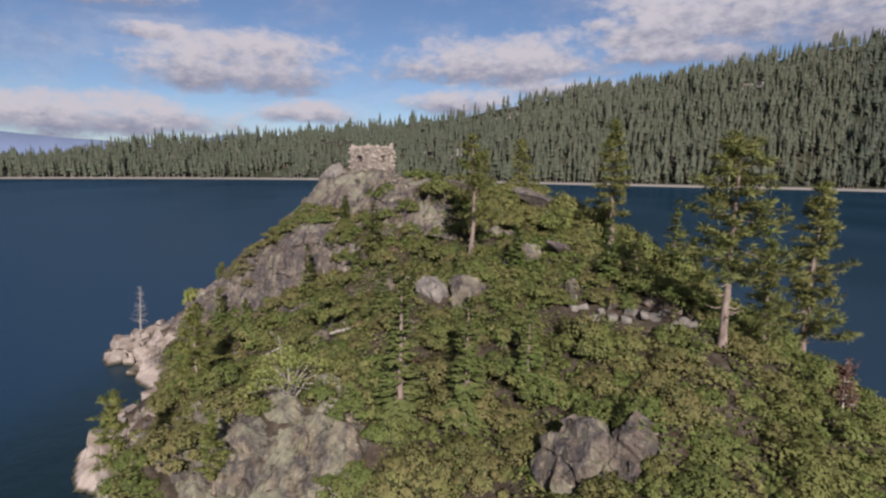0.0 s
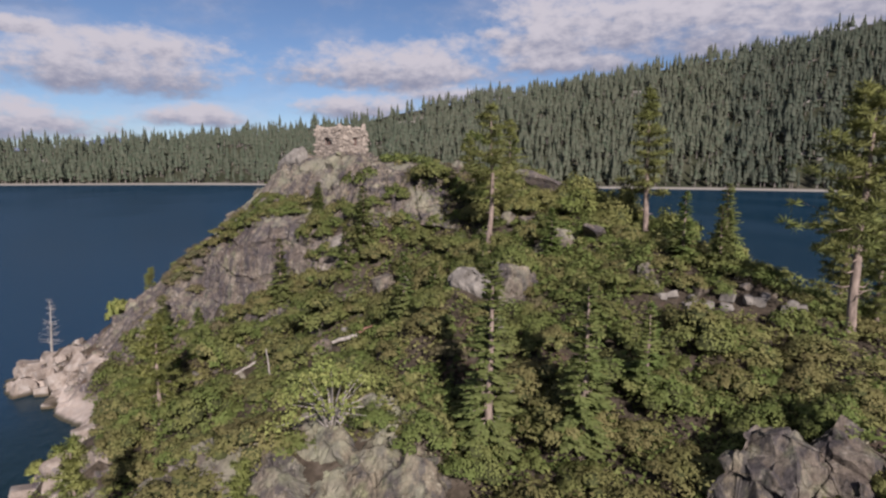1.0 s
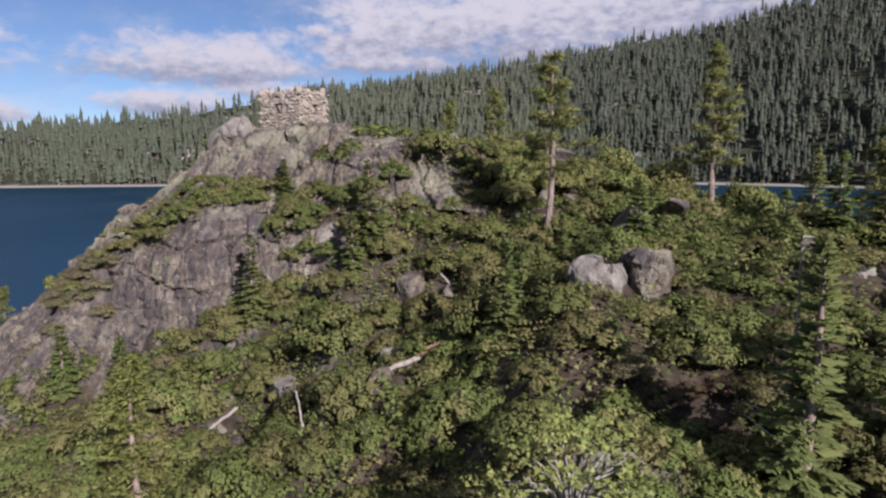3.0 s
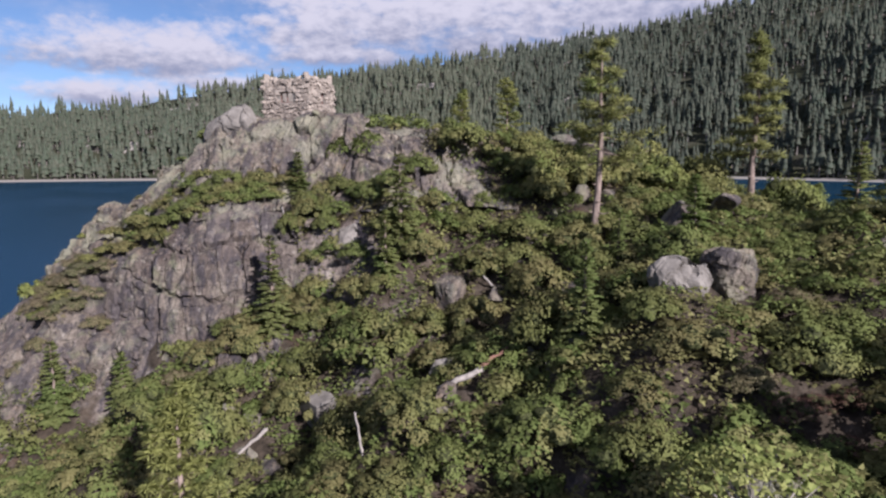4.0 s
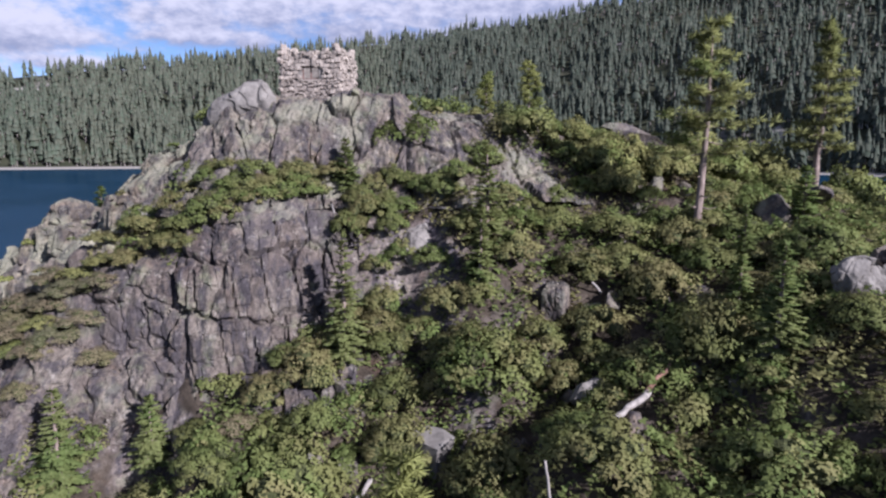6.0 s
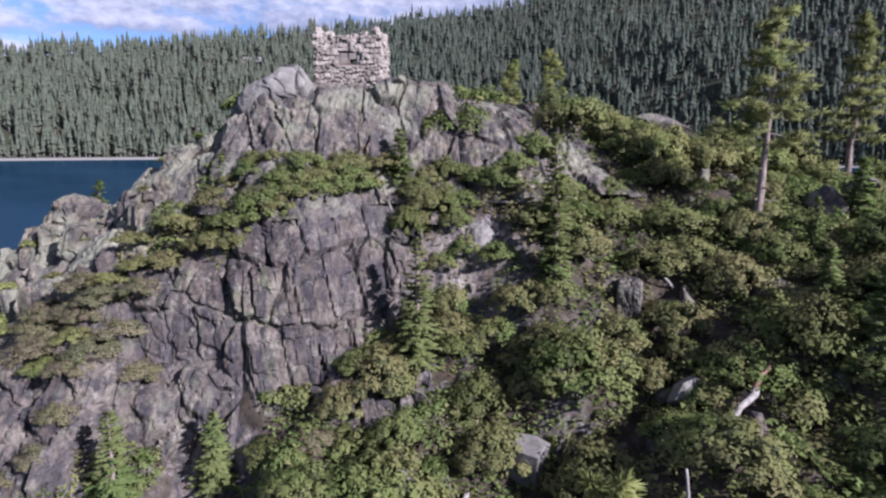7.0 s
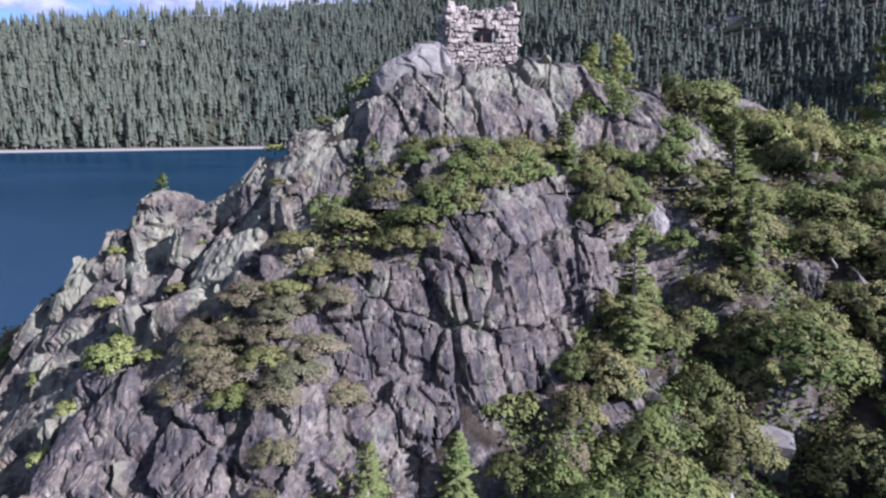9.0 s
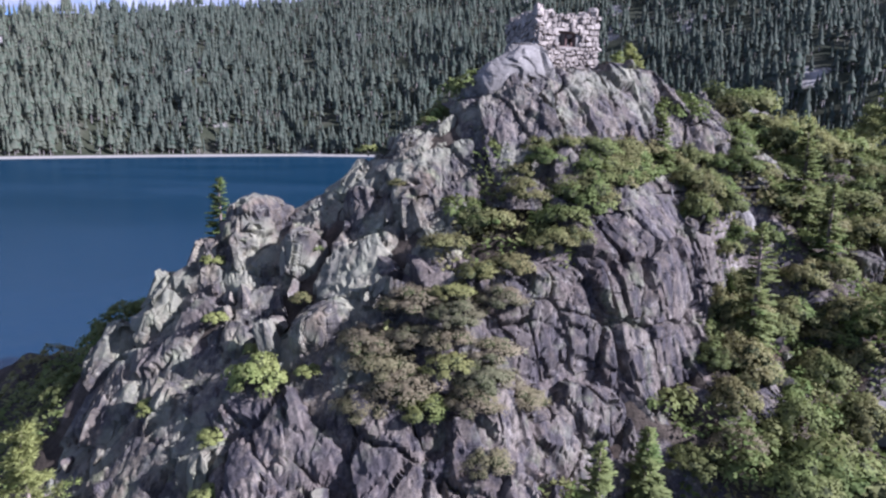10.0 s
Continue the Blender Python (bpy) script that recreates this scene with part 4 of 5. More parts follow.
rock(-7.2, 69.2, (1.5, 1.0, 1.5), BLOCKS[3], "dark split granite block among shrubs", 0.3, 0.4)
rock(-13.2, 64.4, (1.0, 0.8, 1.2), BOULDERS[6], "pale grey boulder beside a fallen log", 0.3)
rock(-14.5, 66.0, (0.8, 0.6, 0.7), BOULDERS[1], "pale grey boulder beside a fallen log", 0.3)
hump = outcrop("rounded boulder with pink-grey lichen stains on the ridge")
crag(hump, -31.4, 96.2, 15.4, (2.0, 1.5, 1.7), -0.5, (0.0, 0.25), "boulder", LICHENED, cell=1.6, facet=0.35, step=0.08, crack=0.12, e=2.5)
rock(-33.0, 98.6, (0.7, 0.6, 2.2), BLOCKS[7], "upright granite spike on the ridge", 0.4, 0.3)


def strew(n, cx, cy, rx, ry, lo, hi, meshes, label, name, seed, tall=1.0, up=0.2, group="", long=1.0):
    r = np.random.default_rng(seed)
    for _ in range(n):
        a, d = r.uniform(0, 6.28), math.sqrt(r.random())
        x, y = cx + rx * d * math.cos(a), cy + ry * d * math.sin(a)
        s = lo * (hi / lo) ** (r.random() ** 1.5)
        rock(x, y, (s * long * r.uniform(0.8, 1.3), s * r.uniform(0.6, 1.0), s * tall * r.uniform(0.7, 1.3)), meshes[r.integers(len(meshes))], label, up, 0.75 + r.normal() * 0.3 + (r.integers(4) * 1.571 if long == 1.0 else 0.0), 0.22, name, group, r)


RIDGE_LABEL = "angular lichen-stained granite block on the broken ridge"
strew(16, -26, 97.5, 7, 4.5, 0.35, 0.9, BOULDERS + BLOCKS[:3], RIDGE_LABEL, "boulder", 61, 1.2, -0.8, "blocks on the west ridge", 1.5)
strew(10, -28, 104.0, 4, 3.5, 0.35, 0.7, BOULDERS + BLOCKS[:3], RIDGE_LABEL, "boulder", 62, 1.2, -0.9, "blocks on the north-west ridge", 1.5)
strew(24, -35.5, 100.5, 6, 9, 0.35, 1.0, BOULDERS + BLOCKS[:3], RIDGE_LABEL, "boulder", 63, 1.2, -0.6, "blocks on the west slope", 1.5)
strew(22, -38, 91, 5, 5, 0.5, 1.5, PEBBLES, "grey granite boulder among low shrubs", "boulder", 64, 1.0, 0.2, "boulders above the shore")
strew(7, -11, 87.0, 6, 3, 0.4, 1.0, BOULDERS, "worn granite boulder on the summit dome", "boulder", 65, 0.8, 0.1, "boulders on the summit")
strew(12, 3, 80, 6, 3, 0.4, 1.1, PEBBLES, "worn granite boulder on the summit dome", "boulder", 66, 0.8, 0.15, "boulders on the summit")
strew(24, -16, 77, 3.5, 5, 0.35, 0.9, PEBBLES, "pale granite rubble in the gully", "boulder", 67, 0.9, 0.2, "rubble in the gully")
strew(22, -22, 68, 7, 8, 0.4, 1.1, PEBBLES, "grey boulder half buried among shrubs", "boulder", 68, 0.9, 0.2, "boulders on the slope")
strew(16, -8, 62, 8, 6, 0.4, 1.0, PEBBLES, "grey boulder half buried among shrubs", "boulder", 69, 0.9, 0.2, "boulders on the slope")
for k in range(13):
    rock(10.2 + 0.72 * k, 46.4 - 0.24 * k + 0.5 * math.sin(k * 2.3), (0.5 + 0.25 * math.sin(k * 1.7) ** 2, 0.45, 0.4), PATHROCKS[k % 4], "pale grey boulder edging the footpath", 0.5, name="boulder", group="boulders by the path")
strew(10, 14, 46, 8, 4, 0.4, 1.0, PEBBLES, "pale grey boulder beside the footpath", "boulder", 70, 0.8, 0.2, "boulders by the path")
strew(12, 5, 68, 7, 4, 0.5, 1.2, PEBBLES, "pale grey boulder under the pines", "boulder", 71, 0.9, 0.2, "boulders under the pines")
strew(10, -19, 46, 7, 4, 0.4, 1.0, BLOCKS, "angular granite block on the foreland", "boulder", 72, 1.0, 0.15, "blocks on the foreland")
SHORE_LABEL = "pale pinkish granite shore rock above the waterline"
strew(26, -49.5, 91, 4.5, 4.0, 0.8, 2.4, PALES, SHORE_LABEL, "shore_rock", 73, 0.7, 0.1, "shore rocks")
strew(20, -43, 86, 4, 4.5, 0.7, 2.0, PALES, SHORE_LABEL, "shore_rock", 74, 0.7, 0.1, "shore rocks")
strew(16, -36, 66, 3, 8, 0.7, 1.9, PALES, SHORE_LABEL, "shore_rock", 75, 0.8, 0.1, "shore rocks")
strew(14, -32, 54, 3.5, 5, 0.7, 2.0, PALES, SHORE_LABEL, "shore_rock", 76, 0.9, 0.1, "shore rocks")
strew(12, 30, 38, 6, 5, 0.5, 1.3, PEBBLES, "pale boulder on the shaded east slope", "boulder", 77, 0.9, 0.2, "boulders on the east slope")

# ---- shrubs ----


def shrub_meshes(seed, mat, leaf=0.076, blobs=30, per=90, flat=0.85):
    """Leaf crown of a shrub, one metre in radius, and its heart of dark solid balls with a few twigs."""
    r = np.random.default_rng(seed)
    cen, rad = [], []
    for k in range(blobs):
        a, d = k * 2.399 + r.normal() * 0.2, math.sqrt((k + 0.5) / blobs) * 0.84
        cen.append((d * math.cos(a), d * math.sin(a), 0.06 + flat * 0.72 * (1 - d ** 2.4) * r.uniform(0.55, 1.30)))
        rad.append(r.uniform(0.12, 0.27))
    at, nor, soft = [], [], []
    for c, q in zip(cen, rad):
        v = r.normal(size=(per, 3))
        v /= np.linalg.norm(v, axis=1, keepdims=True)
        v[:, 2] = np.where(v[:, 2] < -0.35, -v[:, 2], v[:, 2])
        at.append(np.array(c) + v * q * (0.70 + 0.40 * r.random((per, 1)) + 0.55 * r.random((per, 1)) ** 6) * (1, 1, 0.9))
        nor.append(v + r.normal(size=(per, 3)) * 0.30 + (0, 0, 0.30))
        soft.append(v * 0.8 + 1.0 * np.array(c) + r.normal(size=(per, 3)) * 0.12 + (0, 0, 0.05))
    at, nor, soft = np.concatenate(at), np.concatenate(nor), np.concatenate(soft)
    keep = at[:, 2] > 0.0
    at, nor, soft = at[keep], nor[keep], soft[keep]
    v, f = cards(at, nor, leaf * r.uniform(0.55, 1.25, len(at)), r, 0.8)
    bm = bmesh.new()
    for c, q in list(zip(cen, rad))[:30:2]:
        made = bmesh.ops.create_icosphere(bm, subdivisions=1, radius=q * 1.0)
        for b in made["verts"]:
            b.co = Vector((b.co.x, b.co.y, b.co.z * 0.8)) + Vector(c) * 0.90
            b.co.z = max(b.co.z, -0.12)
    for k in range(6):
        a = r.uniform(0, 6.28)
        tip = Vector((0.5 * math.cos(a), 0.5 * math.sin(a), 0.35))
        ends = [bm.verts.new(Vector((0.03 * math.cos(q), 0.03 * math.sin(q), -0.25))) for q in (0, 2.1, 4.2)] + [bm.verts.new(tip)]
        for i in range(3):
            bm.faces.new((ends[i], ends[(i + 1) % 3], ends[3]))
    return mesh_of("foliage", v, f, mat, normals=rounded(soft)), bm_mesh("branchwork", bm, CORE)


SHRUBS = [shrub_meshes(400 + i, LEAF) for i in range(7)]
DRYSHRUBS = [shrub_meshes(420 + i, DRYLEAF, 0.056, 28, 165, 0.8) for i in range(3)]
CRESTSHRUBS = [shrub_meshes(450 + i, OLIVE) for i in range(3)]
REDSHRUBS = [shrub_meshes(430 + i, DEADNEEDLE, 0.06, 16, 80, 0.9) for i in range(2)]
LIMESHRUBS = [shrub_meshes(440 + i, LIME, 0.11, 20, 110, 0.9) for i in range(2)]
shrubs_at = []


def shrub(x, y, r, kinds, label, tall=1.0, group="shrubs on the slope", sink=0.12):
    z = spot(x, y)
    ob = empty("shrub", x, y, z - sink * r, label, "shrub", group)
    leaf, filler = kinds[rng.integers(len(kinds))]
    m = Matrix.Rotation(rng.uniform(0, 6.28), 4, "Z") @ Matrix.Diagonal((r * rng.uniform(0.9, 1.1), r * rng.uniform(0.9, 1.1), r * tall * rng.uniform(0.85, 1.15), 1))
    part("foliage", leaf, ob, "", m)
    # mostly the dark balls that fill the crown behind the leaves
    part("branchwork", filler, ob, "", m)
    shrubs_at.append((x, y, r))


GREEN = "dense olive-green evergreen shrub on the rocky slope"
# benches on the cliff and dome
for k in range(7):
    shrub(-25.2 + 1.4 * k, 87.0 - 0.60 * k + 0.4 * (k % 2), 1.7 + 0.25 * (k % 3), SHRUBS, "rounded green shrub on the ledge above the cliff", 0.9, "shrubs on the cliff ledge")
for k in range(4):
    shrub(-22.2 + 1.7 * k, 86.8 - 0.8 * k, 1.5 + 0.3 * (k % 2), SHRUBS, "rounded green shrub on the ledge above the cliff", 0.9, "shrubs on the cliff ledge")
for x, y, q in ((-26.3, 88.9, 1.7), (-28.2, 90.5, 1.4), (-27.6, 87.2, 1.3), (-24.2, 87.6, 1.7), (-21.4, 87.6, 1.2), (-19.6, 84.6, 1.7), (-17.2, 83.2, 1.6), (-15.2, 82.0, 1.4), (-18.6, 82.4, 1.3),
                (-22.4, 84.0, 1.4), (-24.6, 84.6, 1.3), (-20.6, 83.2, 1.4), (-12.8, 80.4, 1.4), (-11.0, 79.2, 1.3), (-21.9, 87.0, 1.3), (-20.7, 86.2, 1.2), (-22.9, 88.2, 1.2)):
    shrub(x + 0.4, y + 1.2, q, SHRUBS, "rounded green shrub on the ledge above the cliff", 0.9, "shrubs on the cliff ledge", -0.1)
for x, y, q in ((-15.6, 76.6, 1.8), (-14.0, 74.4, 2.0), (-17.0, 73.0, 2.0), (-13.5, 71.0, 2.0), (-12.0, 75.8, 1.4), (-21.6, 74.6, 1.9), (-18.5, 70.8, 2.2), (-23.0, 77.6, 1.6), (-16.4, 78.6, 1.2), (-12.8, 73.6, 1.7), (-14.7, 70.8, 1.8), (-13.0, 77.6, 1.3), (-21.3, 78.6, 1.3), (-8.2, 65.4, 1.4), (-9.4, 42.1, 1.5), (2.2, 45.0, 1.5), (-14.2, 72.4, 1.5),
                (-14.6, 78.2, 1.2), (-15.2, 79.6, 1.0), (-13.8, 80.4, 1.2), (-12.2, 78.8, 1.3), (-11.6, 71.8, 1.6), (-13.4, 79.2, 1.2), (-9.8, 77.6, 1.5), (-27.4, 75.0, 1.8), (-14.2, 80.8, 1.4), (-12.8, 79.6, 1.3), (-13.4, 78.2, 1.3), (-15.6, 80.4, 1.1), (-10.4, 79.0, 1.2), (-11.2, 81.0, 1.3), (-16.0, 75.4, 1.6)):
    shrub(x, y, q, SHRUBS, "olive-green shrub in the gully beside the cliff", 1.1, "shrubs in the gully", 0.0)
for x, y, q, k in ((-16.9, 78.5, 1.6, 1.7), (-14.9, 77.3, 1.6, 1.6), (-15.9, 80.0, 1.2, 1.5), (-14.4, 79.6, 1.3, 1.4), (-18.8, 78.0, 1.4, 1.4)):
    shrub(x, y, q, SHRUBS, "tall dark green shrub in the cleft beside the cliff", k, "shrubs in the gully", 0.0)
for x, y, q, k in ((-13.6, 68.9, 3.5, 1.15), (-16.2, 65.7, 3.0, 1.15), (-7.0, 66.4, 2.2, 1.0), (-6.6, 59.4, 2.7, 1.2), (-4.6, 69.0, 2.3, 1.0), (-2.4, 67.6, 2.3, 1.0), (-7.8, 72.4, 2.2, 1.0)):
    shrub(x, y, q, SHRUBS, "broad rounded olive-brown shrub on the slope", k, "broad shrubs on the slope", 0.0)
shrub(-24.4, 73.4, 3.4, SHRUBS, "large rounded grey-green shrub at the cliff foot", 1.1)
shrub(-20.6, 77.2, 2.2, SHRUBS, "dark green shrub in the shade of the cliff", 1.3)
shrub(-19.4, 79.0, 1.6, SHRUBS, "dark green shrub in the shade of the cliff", 1.4)
oak = empty("oak_bush", -11.8, 42.9, spot(-11.8, 42.9), "bright yellow-green bushy oak with pale bare branches", "shrub")
r = np.random.default_rng(481)
tips = [Vector((3.3 * math.sqrt(q / 26) * math.cos(q * 2.4), 3.3 * math.sqrt(q / 26) * math.sin(q * 2.4), 3.5 - 0.095 * q + 0.35 * math.sin(q * 1.7))) for q in range(26)]
ends = np.concatenate([np.array(tip) + r.normal(size=(70, 3)) * (0.40, 0.40, 0.20) for q, tip in enumerate(tips) if q % 5 != 3])
v, f = cards(ends, r.normal(size=ends.shape) * 0.6 + (0, -0.2, 0.8), r.uniform(0.12, 0.26, len(ends)), r)
part("foliage", mesh_of("foliage", v, f, LIME), oak)
bm = bmesh.new()
for q, tip in enumerate(tips):
    mid = Vector((tip.x * 0.35, tip.y * 0.35, 0.9 + tip.z * 0.25))
    for p0, p1, r0, r1 in ((Vector((0, 0, -0.3)), mid, 0.09, 0.055), (mid, tip, 0.05, 0.012)):
        side = (p1 - p0).to_track_quat("Z", "Y").to_matrix()
        lo = [bm.verts.new(p0 + side @ Vector((r0 * math.cos(t), r0 * math.sin(t), 0))) for t in (0, 2.1, 4.2)]
        hi = [bm.verts.new(p1 + side @ Vector((r1 * math.cos(t), r1 * math.sin(t), 0))) for t in (0, 2.1, 4.2)]
        for i in range(3):
            bm.faces.new((lo[i], lo[(i + 1) % 3], hi[(i + 1) % 3], hi[i]))
part("branchwork", bm_mesh("branchwork", bm, DEADWOOD), oak, "pale bare branches")
shrubs_at.append((-11.8, 42.9, 2.4))
shrub(-34.6, 98.0, 1.5, LIMESHRUBS, "yellow-green bush between granite blocks", 1.15, "", -0.45)
shrub(-43.3, 98.4, 2.1, LIMESHRUBS, "bright green bushy tree above the water's edge", 2.1, "", 0.0)
shrub(-41.6, 96.2, 1.5, LIMESHRUBS, "yellow-green bush on the slope above the shore", 1.2, "", 0.0)
shrub(-36.5, 62.5, 1.8, LIMESHRUBS, "yellowing bush on the shore rocks", 0.9)
for k in range(17):
    a = k * 2.4
    along, across = 4.5 * math.sqrt(k / 17) * math.cos(a), 2.5 * math.sqrt(k / 17) * math.sin(a)
    x, y = -31.2 - 0.65 * along + 0.76 * across, 90.2 + 0.76 * along + 0.65 * across
    if k % 4 == 2:
        shrub(x, y, 1.3, CRESTSHRUBS, "dull olive shrub among dry brownish ones", 0.75, "olive shrubs on the bench", -0.3)
    else:
        shrub(x, y, 1.45 + 0.2 * (k % 3), DRYSHRUBS, "dry brownish shrub on the bench below the ridge", 0.75, "dry shrubs on the bench", -0.3)
for x, y, q in ((-30.6, 98.6, 0.7), (-28.4, 99.2, 0.6), (-32.6, 102.6, 0.8), (-35.6, 103.8, 0.9), (-27.0, 104.8, 0.9), (-30.4, 104.6, 0.8), (-33.0, 99.4, 0.8), (-22.4, 99.2, 0.8), (-25.4, 95.6, 0.6), (-36.4, 99.2, 0.9), (-38.6, 97.6, 0.8), (-33.8, 96.0, 0.8), (-21.6, 95.4, 0.6)):
    shrub(x, y, q, LIMESHRUBS if q > 0.75 else SHRUBS, "small yellow-green bush in a cleft of the ridge", 0.8, "bushes on the ridge", -0.3)
for k in range(4):
    shrub(-37.5 + 1.3 * k, 86.5 + 0.8 * (k % 2), 1.3, DRYSHRUBS, "dry brownish shrub on the bench below the ridge", 0.85, "dry shrubs on the bench")
for x, y, q in ((-3.5, 46.6, 1.3), (-2.3, 46.2, 1.0), (-1.2, 45.4, 1.1), (-3.0, 44.6, 0.8), (1.6, 83.4, 0.8), (3.4, 82.8, 0.9), (4.6, 81.8, 0.7)):
    shrub(x, y, q, REDSHRUBS, "low dying shrub with rust-brown leaves", 0.8, "rust-brown shrubs", -0.1)
for x, y, r, q in ((19.5, 60.8, 2.9, 1.6), (16.4, 67.0, 3.0, 1.5), (14.2, 71.5, 2.8, 1.4), (22.5, 58.0, 2.6, 1.5), (8.5, 80.5, 2.6, 1.1), (6.0, 78.0, 2.2, 1.0), (11.0, 77.8, 2.4, 1.1), (4.5, 74.0, 2.8, 1.3), (7.8, 70.5, 2.6, 1.2), (12.5, 68.5, 3.2, 1.1), (9.8, 71.6, 2.8, 1.0), (6.5, 73.8, 2.8, 1.1), (3.4, 72.0, 2.6, 1.2), (14.6, 64.4, 2.4, 1.0), (8.0, 58.4, 1.7, 0.6), (10.4, 57.0, 1.7, 0.6), (12.6, 55.8, 1.7, 0.65), (6.2, 60.6, 1.5, 0.6)):
    shrub(x, y, r, CRESTSHRUBS, "tall rounded evergreen shrub with bright olive leaves on the crest", q, "tall shrubs on the crest")
for x, y in ((-2.5, 62.0), (3.0, 50.5), (-4.0, 48.5), (-25.0, 77.5)):
    shrub(x, y, 1.5, DRYSHRUBS, "bare brownish shrub among green ones", 0.8)


CLEAR = [(-12.0, 61.1, 1.8), (-14.0, 60.0, 1.2), (-13.5, 64.9, 1.7), (-1.2, 53.9, 2.2), (1.7, 53.2, 2.0), (-12.2, 76.4, 1.4), (-18.0, 60.8, 0.9), (-7.3, 68.9, 1.2), (-5.2, 67.8, 1.0), (-21.6, 70.2, 1.3), (11.0, 46.3, 1.2), (13.5, 45.5, 1.3), (16.0, 44.6, 1.3), (18.4, 43.6, 1.2), (-32.4, 61.8, 3.0), (-34.2, 58.8, 2.2), (-2.6, 45.6, 1.9), (11.2, 73.6, 2.2), (11.0, 45.0, 1.4), (13.5, 44.2, 1.4), (16.0, 43.3, 1.4)]


def bare(x, y):
    if any((x - a) ** 2 + (y - b) ** 2 < q * q for a, b, q in CLEAR):
        return True
    return any(((x - a) / p) ** 2 + ((y - b) / q) ** 2 < 1 for a, b, p, q in BARE)


placed = 0
for _ in range(14000):
    if placed >= 158:
        break
    x, y = rng.uniform(-36, 16), rng.uniform(26, 80)
    if bare(x, y) or spot(x, y) < 2.5 or (y > 88 and x < -6):
        continue
    r = rng.uniform(1.7, 3.4)
    if x > 20 and rng.random() < 0.6:
        continue
    low = 3.5 < x < 17 and 46 < y < 61
    if low:
        r = min(r, 1.9)
    if any((x - a) ** 2 + (y - b) ** 2 < (0.56 * (r + c)) ** 2 for a, b, c in shrubs_at):
        continue
    if any((x - a) ** 2 + (y - b) ** 2 < (0.4 * r + 0.6 * c) ** 2 for a, b, c in rocks_at if c > 1.1):
        continue
    shrub(x, y, r, SHRUBS, GREEN, rng.uniform(0.75, 1.1) * (0.7 if low else 1.0), sink=0.2)
    placed += 1

# the smaller shrubs between them, beyond counting
forms = []
for k in range(5):
    r = np.random.default_rng(460 + k)
    spots = [(d * math.cos(q), d * math.sin(q), 0.12 + 0.6 * (1 - d * d), c) for d, q, c in zip(np.sqrt(r.random(11)) * 0.7, r.uniform(0, 6.28, 11), r.uniform(0.24, 0.4, 11))]
    v = r.normal(size=(11, 60, 3))
    v /= np.linalg.norm(v, axis=2, keepdims=True)
    v[:, :, 2] = np.where(v[:, :, 2] < -0.2, -v[:, :, 2], v[:, :, 2])
    at = np.array([p[:3] for p in spots])[:, None] + v * np.array([p[3] for p in spots])[:, None, None] * r.uniform(0.7, 1.1, (11, 60, 1)) * (1, 1, 0.85)
    forms.append((at.reshape(-1, 3), (v + r.normal(size=v.shape) * 0.3 + (0, 0, 0.3)).reshape(-1, 3), (v + r.normal(size=v.shape) * 0.15 + (0, 0, 0.3)).reshape(-1, 3)))
ats, nors, softs, sizes, filled = [], [], [], [], 0
for _ in range(12000):
    if filled >= 560:
        break
    x, y = rng.uniform(-38, 38), rng.uniform(20, 116)
    r = rng.uniform(0.9, 2.0) if rng.random() < 0.6 or (3.5 < x < 17 and 46 < y < 61) else rng.uniform(1.8, 2.9)
    if bare(x, y) or spot(x, y) < 2.0 or (y > 90 and x < -6 and rng.random() < 0.8):
        continue
    if any((x - a) ** 2 + (y - b) ** 2 < (0.50 * (r + c)) ** 2 for a, b, c in shrubs_at):
        continue
    shrubs_at.append((x, y, r))
    at, nor, soft = forms[filled % 5]
    q = rng.uniform(0, 6.28)
    turn = np.array([[math.cos(q), -math.sin(q), 0], [math.sin(q), math.cos(q), 0], [0, 0, 1]])
    p = (at * r) @ turn.T + (x, y, 0)
    low = on_ground(p[:, 0], p[:, 1])
    p[:, 2] += 0.4 * low + 0.6 * spot(x, y) - 0.1 * r
    ats.append(p)
    nors.append(nor @ turn.T)
    softs.append(soft @ turn.T)
    sizes.append((0.09 + r * 0.079) * rng.uniform(0.6, 1.25, len(p)))
    filled += 1
v, f = cards(np.concatenate(ats), np.concatenate(nors), np.concatenate(sizes), rng, 0.8)
thicket = new("thicket", mesh_of("thicket", v, f, LEAF, normals=rounded(np.concatenate(softs))))
tagged(thicket, "smaller olive-green shrubs filling the slope", "shrubs", kind="stuff")

# continuous low brush between the shrubs, a leaf canopy with hollows
n = 350000
cx, cy = rng.uniform(-42, 40, n), rng.uniform(12, 122, n)
cz = on_ground(cx, cy)
clump = np.array([noise.fractal(Vector((a, b, 2)) * 0.55, 1.0, 2.0, 3) for a, b in zip(cx.tolist(), cy.tolist())])
patch = np.array([noise.fractal(Vector((a, b, 7)) * 0.13, 1.0, 2.0, 3) for a, b in zip(cx.tolist(), cy.tolist())])
rock_k = bareness(cx, cy)
keep = (cz > 1.4) & (rock_k < 0.40 + 0.4 * patch) & (patch > -0.55) & (clump > -0.55)
for a, b, q in CLEAR:
    keep &= (cx - a) ** 2 + (cy - b) ** 2 > q * q * 0.7
cx, cy, cz, clump = cx[keep], cy[keep], cz[keep], clump[keep]
tall = np.clip(0.60 + 1.3 * clump, 0.08, 1.7)
v, f = cards(np.stack([cx, cy, cz + tall * rng.uniform(0.55, 1.05, len(cx))], 1), rng.normal(size=(len(cx), 3)) * 0.40 + (0, 0, 0.9), rng.uniform(0.155, 0.32, len(cx)), rng)
cover_ob = new("low_brush", mesh_of("low_brush", v, f, LEAF))
